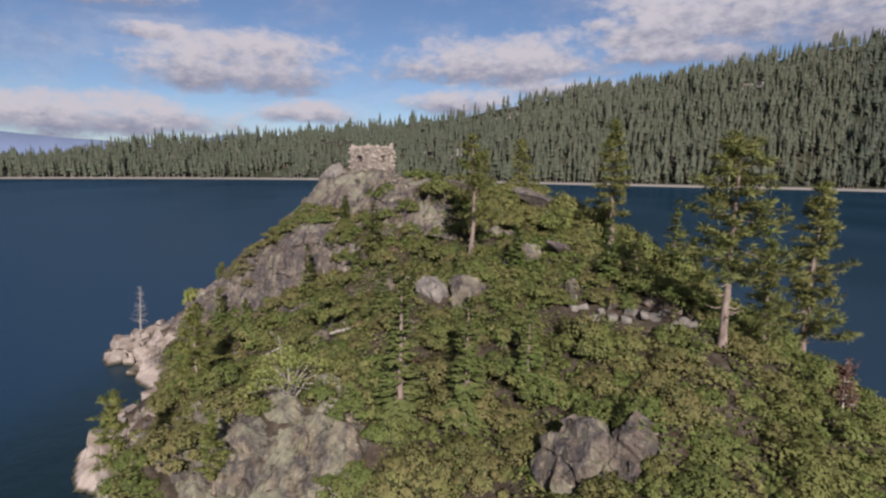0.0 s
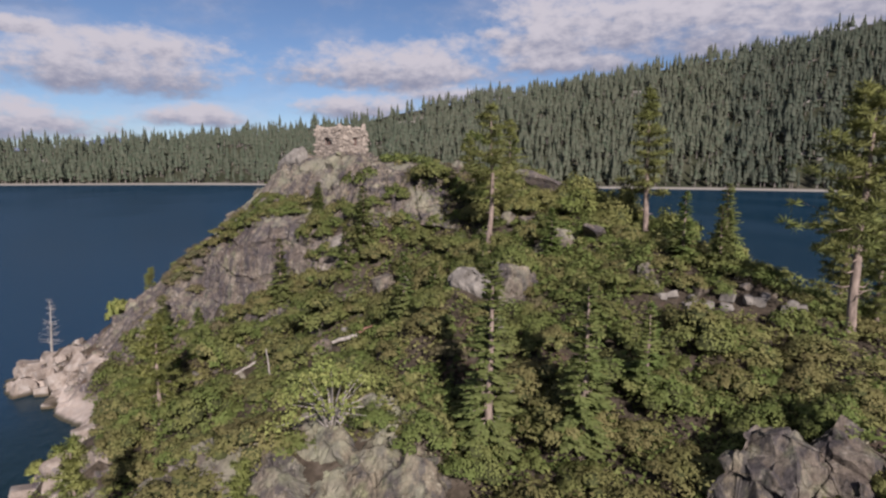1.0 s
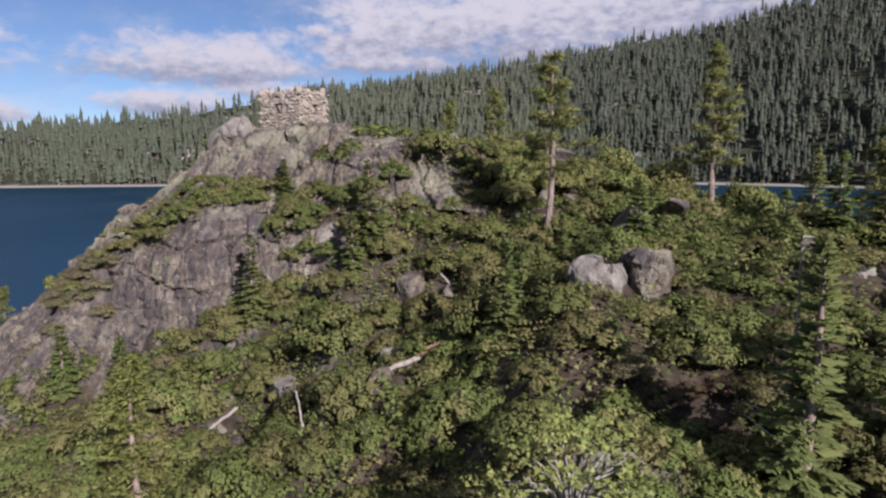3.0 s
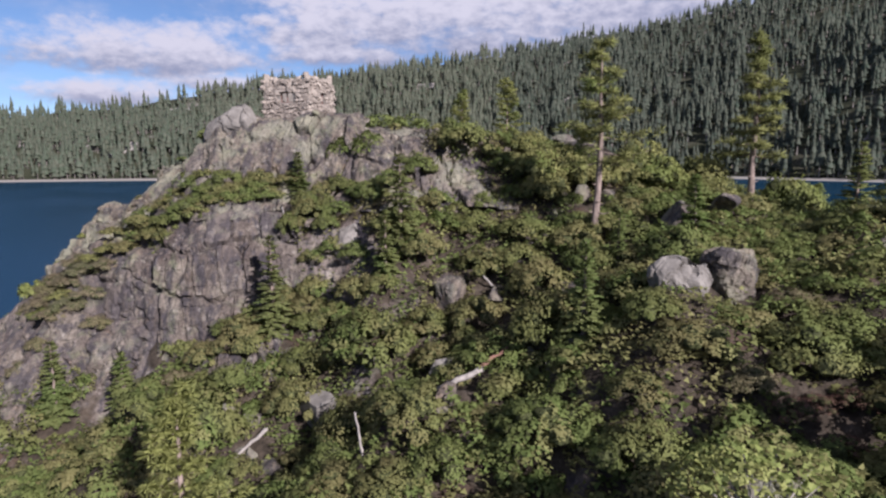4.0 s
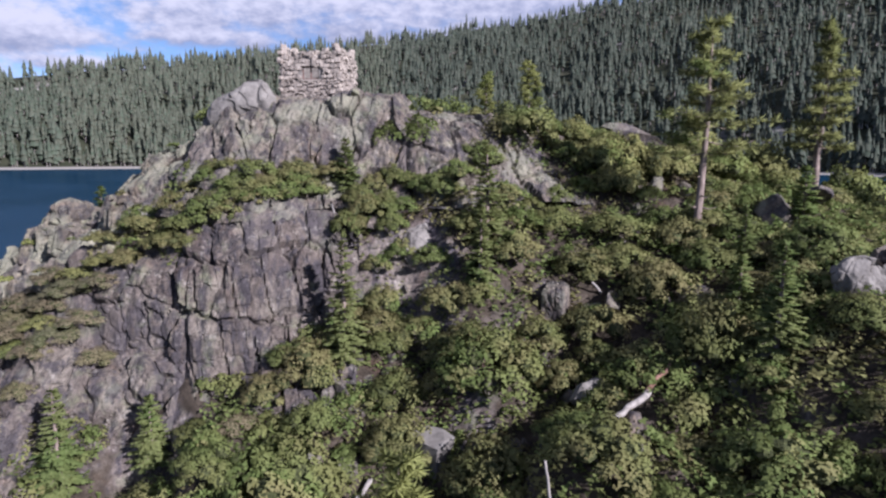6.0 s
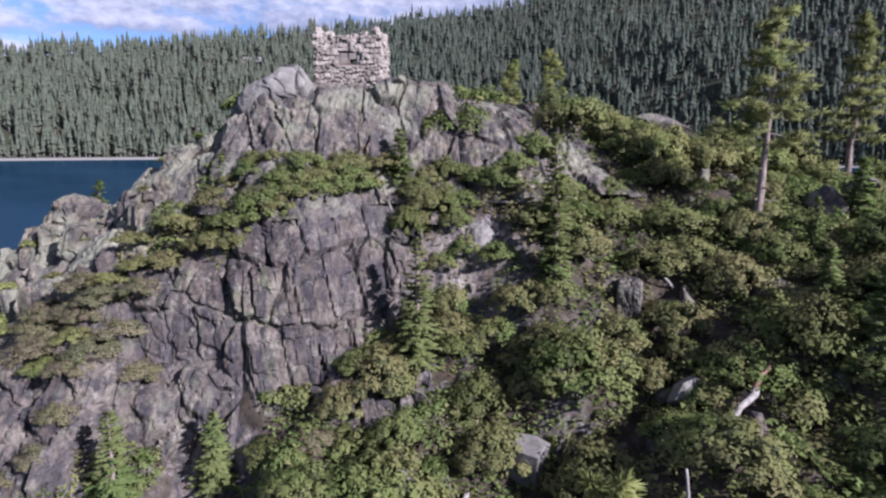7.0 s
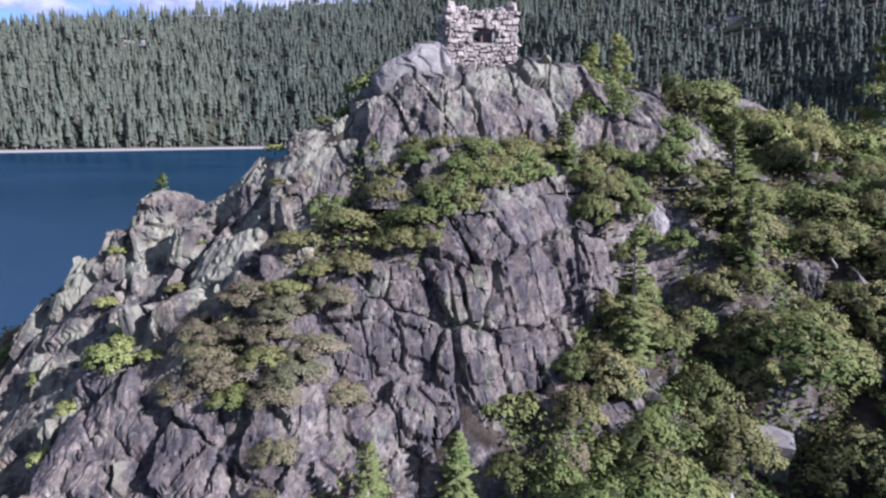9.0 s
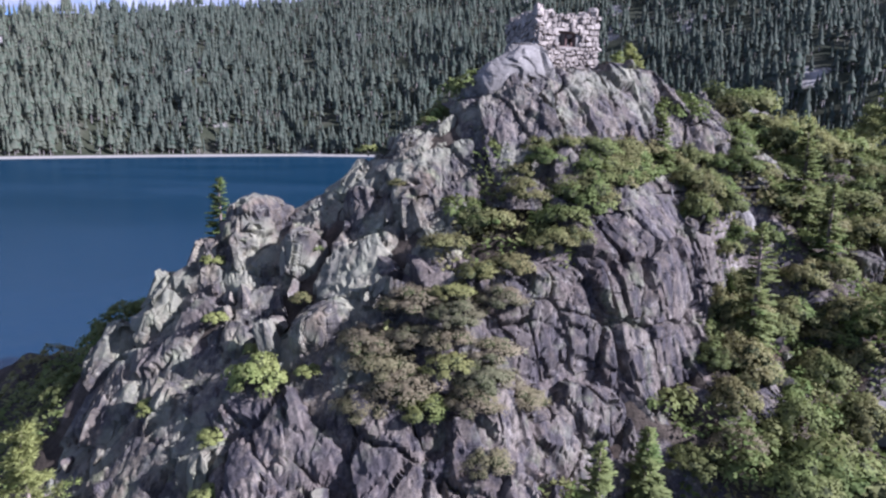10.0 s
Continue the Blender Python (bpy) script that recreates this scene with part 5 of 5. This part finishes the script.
tagged(cover_ob, "continuous low green brush between the shrubs", "brush", kind="stuff")

# ---- conifers ----


def tube(bm, a, b, ra, rb, sides=6):
    a, b = Vector(a), Vector(b)
    q = (b - a).to_track_quat("Z", "Y").to_matrix()
    rings = []
    for p, rad in ((a, ra), (b, rb)):
        rings.append([bm.verts.new(p + q @ Vector((rad * math.cos(t), rad * math.sin(t), 0))) for t in (i * 2 * math.pi / sides for i in range(sides))])
    for i in range(sides):
        bm.faces.new((rings[0][i], rings[0][(i + 1) % sides], rings[1][(i + 1) % sides], rings[1][i]))
    return rings


def trunk_mesh(h, r0, seed, mat, bend=0.012, top=0.97):
    r = np.random.default_rng(seed)
    bm = bmesh.new()
    steps = 9
    p, pts = Vector((0, 0, -0.6)), []
    drift = Vector((0, 0))
    for k in range(steps + 1):
        f = k / steps
        drift += Vector(r.normal(size=2) * h * bend * 0.5)
        pts.append((Vector((drift.x, drift.y, -0.6 + (h * top + 0.6) * f)), r0 * (1 - f) ** 0.75 * (1.35 if k == 0 else 1.0) + 0.015))
    for (a, ra), (b, rb) in zip(pts[:-1], pts[1:]):
        tube(bm, a, b, ra, rb, 8)
    bmesh.ops.remove_doubles(bm, verts=bm.verts, dist=0.002)
    return bm_mesh("trunk", bm, mat, True), pts


def axis_at(pts, z):
    for (a, ra), (b, rb) in zip(pts[:-1], pts[1:]):
        if z <= b.z:
            f = (z - a.z) / (b.z - a.z)
            return a.lerp(b, f), ra + (rb - ra) * f
    return pts[-1]


def sprays(at, along, normal, length, width, r):
    """Narrow leaf-shaped sprays that start at the given places and point along."""
    at, along, normal = (np.asarray(v, float) for v in (at, along, normal))
    along = along / (np.linalg.norm(along, axis=1, keepdims=True) + 1e-9)
    side = np.cross(along, normal)
    side /= np.linalg.norm(side, axis=1, keepdims=True) + 1e-9
    length, width = np.asarray(length)[:, None], np.asarray(width)[:, None]
    mid = at + along * length * r.uniform(0.35, 0.6, (len(at), 1))
    quad = np.stack([at, mid + side * width * 0.5, at + along * length, mid - side * width * 0.5], 1)
    return quad.reshape(-1, 3), np.arange(len(at) * 4).reshape(-1, 4)


def fir_meshes(h, wide, seed, start=0.08):
    """A conical fir: whorls of drooping boughs with flat sprays of needles."""
    r = np.random.default_rng(seed)
    trunk, pts = trunk_mesh(h, 0.02 * h + 0.03, seed, BARK, 0.004)
    bm = bmesh.new()
    at, way, nor, size = [], [], [], []
    z = h * start
    while z < h * 0.985:
        f = z / h
        reach = wide * (1 - f) ** 0.85 * min(1.0, 0.55 + f * 3) + 0.12
        for k in range(r.integers(6, 9)):
            if r.random() < 0.08:
                continue
            a = r.uniform(0, 6.28)
            c, rad = axis_at(pts, z + r.uniform(-0.1, 0.1))
            span = reach * r.uniform(0.6, 1.2)
            tip = c + Vector((span * math.cos(a), span * math.sin(a), span * (0.30 - 0.55 * (1 - f)) + r.normal() * 0.05))
            tube(bm, c, tip, max(0.012, rad * 0.22), 0.005, 3)
            out = (tip - c).normalized()
            across = Vector((-math.sin(a), math.cos(a), 0))
            m = max(4, int(span / wide * 13))
            for q in np.linspace(0.15, 1.0, m):
                p = c.lerp(tip, q)
                long = (0.24 + 0.34 * span * (1.1 - q)) * r.uniform(0.7, 1.2)
                for sign in (-1, 1, 0):
                    d = out + across * sign * r.uniform(0.6, 1.1) + Vector(r.normal(size=3)) * 0.15
                    at.append(p)
                    way.append(d)
                    nor.append((r.normal() * 0.5, r.normal() * 0.5, 1.0))
                    size.append(long)
        z += h * r.uniform(0.026, 0.036) + 0.05
    for k in range(8):
        at.append(pts[-1][0] - Vector((0, 0, 0.1 * k)))
        way.append((math.cos(k * 2.4) * 0.6, math.sin(k * 2.4) * 0.6, 1))
        nor.append((math.sin(k), math.cos(k), 0.3))
        size.append(0.35)
    size = np.array(size)
    v, f = sprays([tuple(p) for p in at], [tuple(p) for p in way], nor, size, size * r.uniform(0.38, 0.60, len(size)), r)
    way = np.array([tuple(p) for p in way])
    soft = way / np.linalg.norm(way, axis=1, keepdims=True) * 0.5 + np.array(nor) * 0.4 + (0, 0, 0.35)
    return trunk, bm_mesh("branchwork", bm, BARK), mesh_of("crown", v, f, FIRNEEDLE, normals=rounded(soft, 4))


def pine_meshes(h, wide, seed, start=0.38, limbs=34, mat=PINENEEDLE, tuft=44, dead=7):
    """An open pine: bare lower trunk, crooked limbs and round tufts of needles."""
    r = np.random.default_rng(seed)
    trunk, pts = trunk_mesh(h, 0.018 * h + 0.03, seed, BARK, 0.010)
    bm = bmesh.new()
    at, way, nor, size = [], [], [], []
    for k in range(limbs + dead):
        low = k >= limbs
        f = r.uniform(0.4, 1.0) * start if low else start + (0.98 - start) * ((k // 3 * 3 + 1.6 * r.random() + 0.3) / limbs)
        a = k * 2.399 + r.normal() * 0.5
        c, rad = axis_at(pts, h * f)
        g = (f - start) / (1 - start)
        span = wide * (r.uniform(0.15, 0.4) if low else (1 - 0.85 * max(g, 0) ** 1.4) * r.uniform(0.55, 1.15))
        rise = -0.05 if low else -0.08 + 0.50 * g * g
        mid = c + Vector((span * 0.5 * math.cos(a), span * 0.5 * math.sin(a), span * 0.5 * (rise - 0.15)))
        b = a + r.normal() * 0.35
        tip = mid + Vector((span * 0.5 * math.cos(b), span * 0.5 * math.sin(b), span * 0.5 * (rise + 0.35)))
        tube(bm, c, mid, max(0.02, rad * 0.30), max(0.014, rad * 0.18), 4)
        tube(bm, mid, tip, max(0.014, rad * 0.18), 0.008, 3)
        if low:
            continue
        for q in range(int(4 + 6 * span / wide)):
            e = r.uniform(0.25, 1.08)
            p = (c.lerp(mid, e * 2) if e < 0.5 else mid.lerp(tip, e * 2 - 1)) + Vector(r.normal(size=3) * (0.22, 0.22, 0.045)) * span * 0.75
            tuft_dirs = r.normal(size=(tuft, 3)) * (1, 1, 0.36) + (0, 0, 0.16)
            tuft_dirs /= np.linalg.norm(tuft_dirs, axis=1, keepdims=True)
            rad2 = r.uniform(0.40, 0.68) * (h / 14) ** 0.6
            for d in tuft_dirs:
                at.append(np.array(p) + d * rad2 * 0.12)
                way.append(d)
                nor.append(r.normal(size=3) + (0, 0, 0.8))
                size.append(rad2 * r.uniform(0.6, 1.15))
    size = np.array(size)
    v, f = sprays(at, way, nor, size, size * r.uniform(0.09, 0.17, len(size)), r)
    soft = np.array(way) * 0.6 + np.array(nor) * 0.25 + (0, 0, 0.4)
    return trunk, bm_mesh("branchwork", bm, BARK), mesh_of("crown", v, f, mat, normals=rounded(soft, 4))


def tree(meshes, x, y, scale, turn, label, name, category, group=""):
    ob = empty(name, x, y, spot(x, y) - 0.1, label, category, group)
    m = Matrix.Rotation(turn, 4, "Z") @ Matrix.Scale(scale, 4)
    for me, name_of in zip(meshes, ("trunk", "branchwork", "crown")):
        piece = part(name_of, me, ob, "", m)
        if name_of == "branchwork":
            tagged(piece, kind="stuff")
    return ob


PINE_A = pine_meshes(15.0, 4.2, 501, 0.34, 46, tuft=52)
PINE_B = pine_meshes(14.5, 3.3, 502, 0.40, 32, tuft=42)
PINE_C = pine_meshes(14.6, 2.1, 503, 0.32, 34, tuft=40)
PINE_D = pine_meshes(11.0, 2.7, 504, 0.20, 40, LIME)
FIR_A, FIR_B, FIR_C, FIR_D = fir_meshes(9.0, 1.75, 511), fir_meshes(6.5, 1.3, 512), fir_meshes(5.0, 1.4, 513), fir_meshes(7.5, 1.6, 514)
FIR_E, FIR_F = fir_meshes(9.0, 1.45, 515), fir_meshes(7.5, 1.2, 516)
PINE_E = pine_meshes(17.0, 3.2, 505, 0.14, 58)
PINE, FIR = "open-crowned pine with a bare sunlit trunk", "dense green conical fir growing among shrubs"
tree(PINE_A, 19.7, 40.8, 1.0, 0.4, "tall open pine with a thick pinkish trunk", "pine_tree", "tree")
tree(PINE_E, 23.6, 42.8, 0.52, 2.2, "short dense pine beside the tall one", "pine_tree", "tree")
tree(PINE_E, 37.0, 60.0, 1.1, 1.4, "tall narrow pine near the east shore", "pine_tree", "tree")
tree(PINE_B, 2.5, 65.1, 1.0, 2.0, PINE, "pine_tree", "tree", "pines on the slope")
tree(PINE_C, 17.5, 62.6, 1.0, 3.3, "slender pine with a long thin crown", "pine_tree", "tree")
tree(PINE_D, -26.6, 60.2, 0.86, 0.9, "light green pine with a pale trunk above the shore", "pine_tree", "tree")
tree(PINE_D, -40.9, 105.3, 0.6, 1.7, "small bright green pine on the west slope", "pine_tree", "tree")
tree(PINE_D, -26.3, 44.2, 0.72, 2.9, "light green pine standing on the shore rocks", "pine_tree", "tree")
for meshes, x, y, s, q in ((FIR_E, -3.2, 40.3, 1.27, 0.3), (FIR_F, 1.4, 38.0, 1.27, 1.3), (FIR_B, 5.7, 39.6, 0.85, 2.2), (FIR_B, 13.8, 50.0, 0.85, 1.2), (FIR_B, 15.7, 48.3, 0.8, 3.9), (FIR_B, -6.4, 56.5, 0.95, 3.1),
                           (FIR_C, -28.3, 81.3, 0.85, 0.5), (FIR_D, -32.7, 82.9, 0.85, 1.9), (FIR_A, -18.2, 76.6, 0.9, 4.0), (FIR_D, -9.0, 73.6, 0.95, 5.2),
                           (PINE_D, 5.4, 88.2, 0.66, 0.2), (PINE_D, 10.8, 87.3, 0.74, 2.6), (FIR_C, 7.2, 60.2, 0.9, 3.7), 
                           (FIR_D, 22.0, 57.0, 1.05, 1.1), (PINE_D, -16.2, 38.5, 0.5, 2.0), (FIR_B, -24.0, 110.0, 1.1, 0.8), (FIR_C, -14.2, 82.4, 0.75, 1.7),
                           (FIR_C, -3.4, 59.6, 0.8, 5.5), (FIR_B, -11.0, 72.2, 0.8, 0.6), (FIR_C, 26.0, 62.0, 1.2, 0.1), (FIR_B, 1.2, 61.4, 0.6, 3.0)):
    tree(meshes, x, y, s, q, FIR, "fir_tree", "tree", "firs on the island")


def dead_tree(name, h, seed, x, y, label, mat=DEADWOOD, needles=None, thick=0.018):
    r = np.random.default_rng(seed)
    trunk, pts = trunk_mesh(h, thick * h + 0.02, seed, mat, 0.01)
    bm = bmesh.new()
    at = []
    for k in range(int(h * (6 if thick > 0.01 else 2))):
        f = r.uniform(0.2, 0.97)
        c, rad = axis_at(pts, h * f)
        a, span = r.uniform(0, 6.28), h * 0.20 * (1.08 - f) * r.uniform(0.5, 1.2) + 0.15
        tip = c + Vector((span * math.cos(a), span * math.sin(a), span * r.uniform(-0.2, 0.35)))
        tube(bm, c, tip, max(0.035, rad * 0.3), 0.018, 3)
        for q in range(2):
            s = c.lerp(tip, r.uniform(0.4, 0.9))
            e = s + Vector(r.normal(size=3)) * span * 0.22
            tube(bm, s, e, 0.014, 0.006, 3)
            at.append(e)
    ob = empty(name, x, y, spot(x, y) - 0.1, label, "dead tree")
    part("trunk", trunk, ob)
    tagged(part("branchwork", bm_mesh("branchwork", bm, mat), ob), kind="stuff")
    if needles:
        pts2 = np.repeat(np.array([tuple(p) for p in at]), 14, 0) + r.normal(size=(len(at) * 14, 3)) * 0.16
        v, f = cards(pts2, r.normal(size=pts2.shape), r.uniform(0.1, 0.22, len(pts2)), r)
        part("crown", mesh_of("crown", v, f, needles), ob)


dead_tree("dead_tree", 9.0, 531, -51.0, 95.6, "bleached bare dead tree on the shore rocks")
dead_tree("dead_tree", 4.6, 532, 25.6, 36.5, "small dying tree with rust-brown needles", DEADWOOD, DEADNEEDLE)
dead_tree("dead_tree", 11.2, 533, -2.9, 41.1, "thin bare dead tree among shrubs", thick=0.008)


def log(a, b, r0, r1, label, mat=DEADWOOD, seed=0, name="fallen_log"):
    """A broken bleached trunk from a to b, with splintered ends and stubs."""
    r = np.random.default_rng(seed + 900)
    bm = bmesh.new()
    a, b = Vector(a), Vector(b)
    n = 7
    q = (b - a).to_track_quat("Z", "Y").to_matrix()
    rings = []
    for k in range(n + 1):
        c = a.lerp(b, k / n) + Vector(r.normal(size=3)) * r0 * 0.3
        rad = r0 + (r1 - r0) * k / n
        rings.append([bm.verts.new(c + q @ Vector((rad * r.uniform(0.8, 1.15) * math.cos(t), rad * r.uniform(0.8, 1.15) * math.sin(t), r.normal() * (0.15 if k in (0, n) else 0.02)))) for t in (i * math.pi / 4 for i in range(8))])
    for lo, hi in zip(rings[:-1], rings[1:]):
        for i in range(8):
            bm.faces.new((lo[i], lo[(i + 1) % 8], hi[(i + 1) % 8], hi[i]))
    bm.faces.new(rings[0][::-1])
    bm.faces.new(rings[-1])
    ob = new(name, bm_mesh(name, bm, mat, True))
    return tagged(ob, label, "log")


log((-10.0, 61.0, spot(-10.0, 61.0) + 0.9), (-13.7, 61.2, spot(-13.7, 61.2) + 0.5), 0.20, 0.13, "bleached fallen log lying across the shrubs", DEADWOOD, 1)
log((-10.2, 61.0, spot(-10.2, 61.0) + 1.0), (-8.3, 60.8, spot(-8.3, 60.8) + 1.2), 0.14, 0.09, "split reddish end of a fallen trunk", REDWOOD, 2)
log((-15.9, 81.6, 22.0), (-15.2, 80.5, 17.8), 0.07, 0.12, "leaning dead trunk against the cliff edge", DEADWOOD, 3)
log((-17.6, 61.0, spot(-17.6, 61.0) - 0.2), (-17.9, 61.2, spot(-17.6, 61.0) + 2.3), 0.09, 0.05, "short bleached stump standing among shrubs", DEADWOOD, 4, "tree_stump")
log((-4.6, 67.6, spot(-4.6, 67.6)), (-5.6, 68.2, spot(-5.6, 68.2) + 1.9), 0.09, 0.06, "leaning bleached stick beside a dark rock", DEADWOOD, 5)
log((-20.5, 70.8, spot(-20.5, 70.8) + 0.3), (-22.6, 70.2, spot(-22.6, 70.2) + 0.3), 0.14, 0.10, "short bleached log between shrubs", DEADWOOD, 6)

# ---- stone tea house ----
HX, HY, HZ, TURN_H, SIDE, TALL, THICK = -11.4, 90.5, 29.2, radians(42), 4.55, 3.9, 0.5
house = empty("tea_house", HX, HY, HZ, "roofless square tea house of rough pale granite rubble", "building")
house.rotation_euler = (0, 0, TURN_H)


def stone_mesh(seed):
    r = np.random.default_rng(seed)
    bm = bmesh.new()
    bmesh.ops.create_cube(bm, size=2.0)
    bmesh.ops.bevel(bm, geom=bm.edges[:], offset=0.35, segments=1, affect="EDGES")
    for v in bm.verts:
        v.co += Vector(r.normal(size=3)) * 0.13
    return bm_mesh("stone", bm, STONE)


STONES = [stone_mesh(600 + i) for i in range(8)]


def boxes(name, rows, mat):
    bm = bmesh.new()
    for x0, x1, y0, y1, z0, z1 in rows:
        made = bmesh.ops.create_cube(bm, size=1.0)
        for v in made["verts"]:
            v.co = Vector((x0 + (v.co.x + 0.5) * (x1 - x0), y0 + (v.co.y + 0.5) * (y1 - y0), z0 + (v.co.z + 0.5) * (z1 - z0)))
    return bm_mesh(name, bm, mat)


def house_wall(turn, window, seed, high):
    """One wall, outer face along -y of its own axes; window: middle, width, sill and head."""
    r = np.random.default_rng(seed)
    half = SIDE / 2
    y0, y1 = -half, -half + THICK
    rows, base = [], -1.6
    if window:
        c, ww, sill, head = window
        rows = [(-half, c - ww / 2, y0, y1, base, high), (c + ww / 2, half, y0, y1, base, high), (c - ww / 2, c + ww / 2, y0, y1, base, sill), (c - ww / 2, c + ww / 2, y0, y1, head, high)]
    else:
        rows = [(-half, half, y0, y1, base, high)]
    rows = [(a + (0.004 if a == -half else 0), b - (THICK + 0.004 if b == half else 0), c0, d, e, f) for a, b, c0, d, e, f in rows]
    m = Matrix.Rotation(turn, 4, "Z")
    wall = part("wall", boxes("wall", rows, MORTAR), house, "", m)
    z = base + 0.2
    while z < high + 0.1:
        tall = r.uniform(0.17, 0.36)
        x = -half
        while x < half:
            wide = r.uniform(0.16, 0.58)
            cx, cz = x + wide / 2, z + tall / 2 + 0.07 * math.sin(x * 2.7 + z * 5.0) + r.normal() * 0.03
            x += wide * 0.98
            if window and abs(cx - window[0]) < window[1] / 2 + 0.12 and window[2] - 0.12 < cz < window[3] + 0.05:
                continue
            if cz > high - 0.15 and r.random() < 0.35:
                continue
            part("stone", STONES[r.integers(8)], wall, "", Matrix.Translation((cx, y0 - r.uniform(-0.06, 0.06), cz)) @ Euler((r.normal() * 0.10, r.normal() * 0.30, r.normal() * 0.10)).to_matrix().to_4x4()
                 @ Matrix.Diagonal((wide * 0.5, r.uniform(0.12, 0.22), tall * r.uniform(0.42, 0.60), 1)))
        z += tall * 0.97
    for k in range(11):
        cx = -half + 0.2 + (SIDE - 0.4) * k / 10
        s = r.uniform(0.12, 0.42) * (1.5 if k in (0, 10) else 1)
        part("coping_stone", STONES[r.integers(8)], wall, "", Matrix.Translation((cx, y0 + THICK / 2, high + s * 0.5)) @ Euler((0.1, r.normal() * 0.2, r.normal())).to_matrix().to_4x4() @ Matrix.Diagonal((0.24, 0.27, s, 1)))
    if window:
        c, ww, sill, head = window
        yy = y0 + 0.16
        frame_rows = [(c - ww / 2, c + ww / 2, yy, yy + 0.10, sill, sill + 0.09), (c - ww / 2, c + ww / 2, yy, yy + 0.10, head - 0.12, head)]
        frame_rows += [(x0, x0 + 0.09, yy + 0.004, yy + 0.096, sill + 0.09, head - 0.12) for x0 in (c - ww / 2, c - 0.045, c + ww / 2 - 0.09)]
        win = part("window", boxes("window", frame_rows, OLDWOOD), house, "old dark timber window frame", m)
        part("lintel", boxes("lintel", [(c - ww / 2 - 0.35, c + ww / 2 + 0.35, y0 - 0.12, y0 + 0.3, head, head + 0.28)], STONE), wall, "long pale stone lintel")
        part("sill", boxes("sill", [(c - ww / 2 - 0.2, c + ww / 2 + 0.2, y0 - 0.14, y0 + 0.3, sill - 0.14, sill)], STONE), wall, "pale stone sill")


# south-west, south-east, north-east and north-west walls
house_wall(radians(-90), (0.0, 1.35, 1.75, 2.75), 701, TALL - 0.35)
house_wall(0.0, (0.4, 0.7, 1.7, 2.8), 702, TALL - 0.1)
house_wall(radians(90), (0.0, 1.2, 1.7, 2.7), 703, TALL - 0.3)
house_wall(radians(180), None, 704, TALL - 0.2)
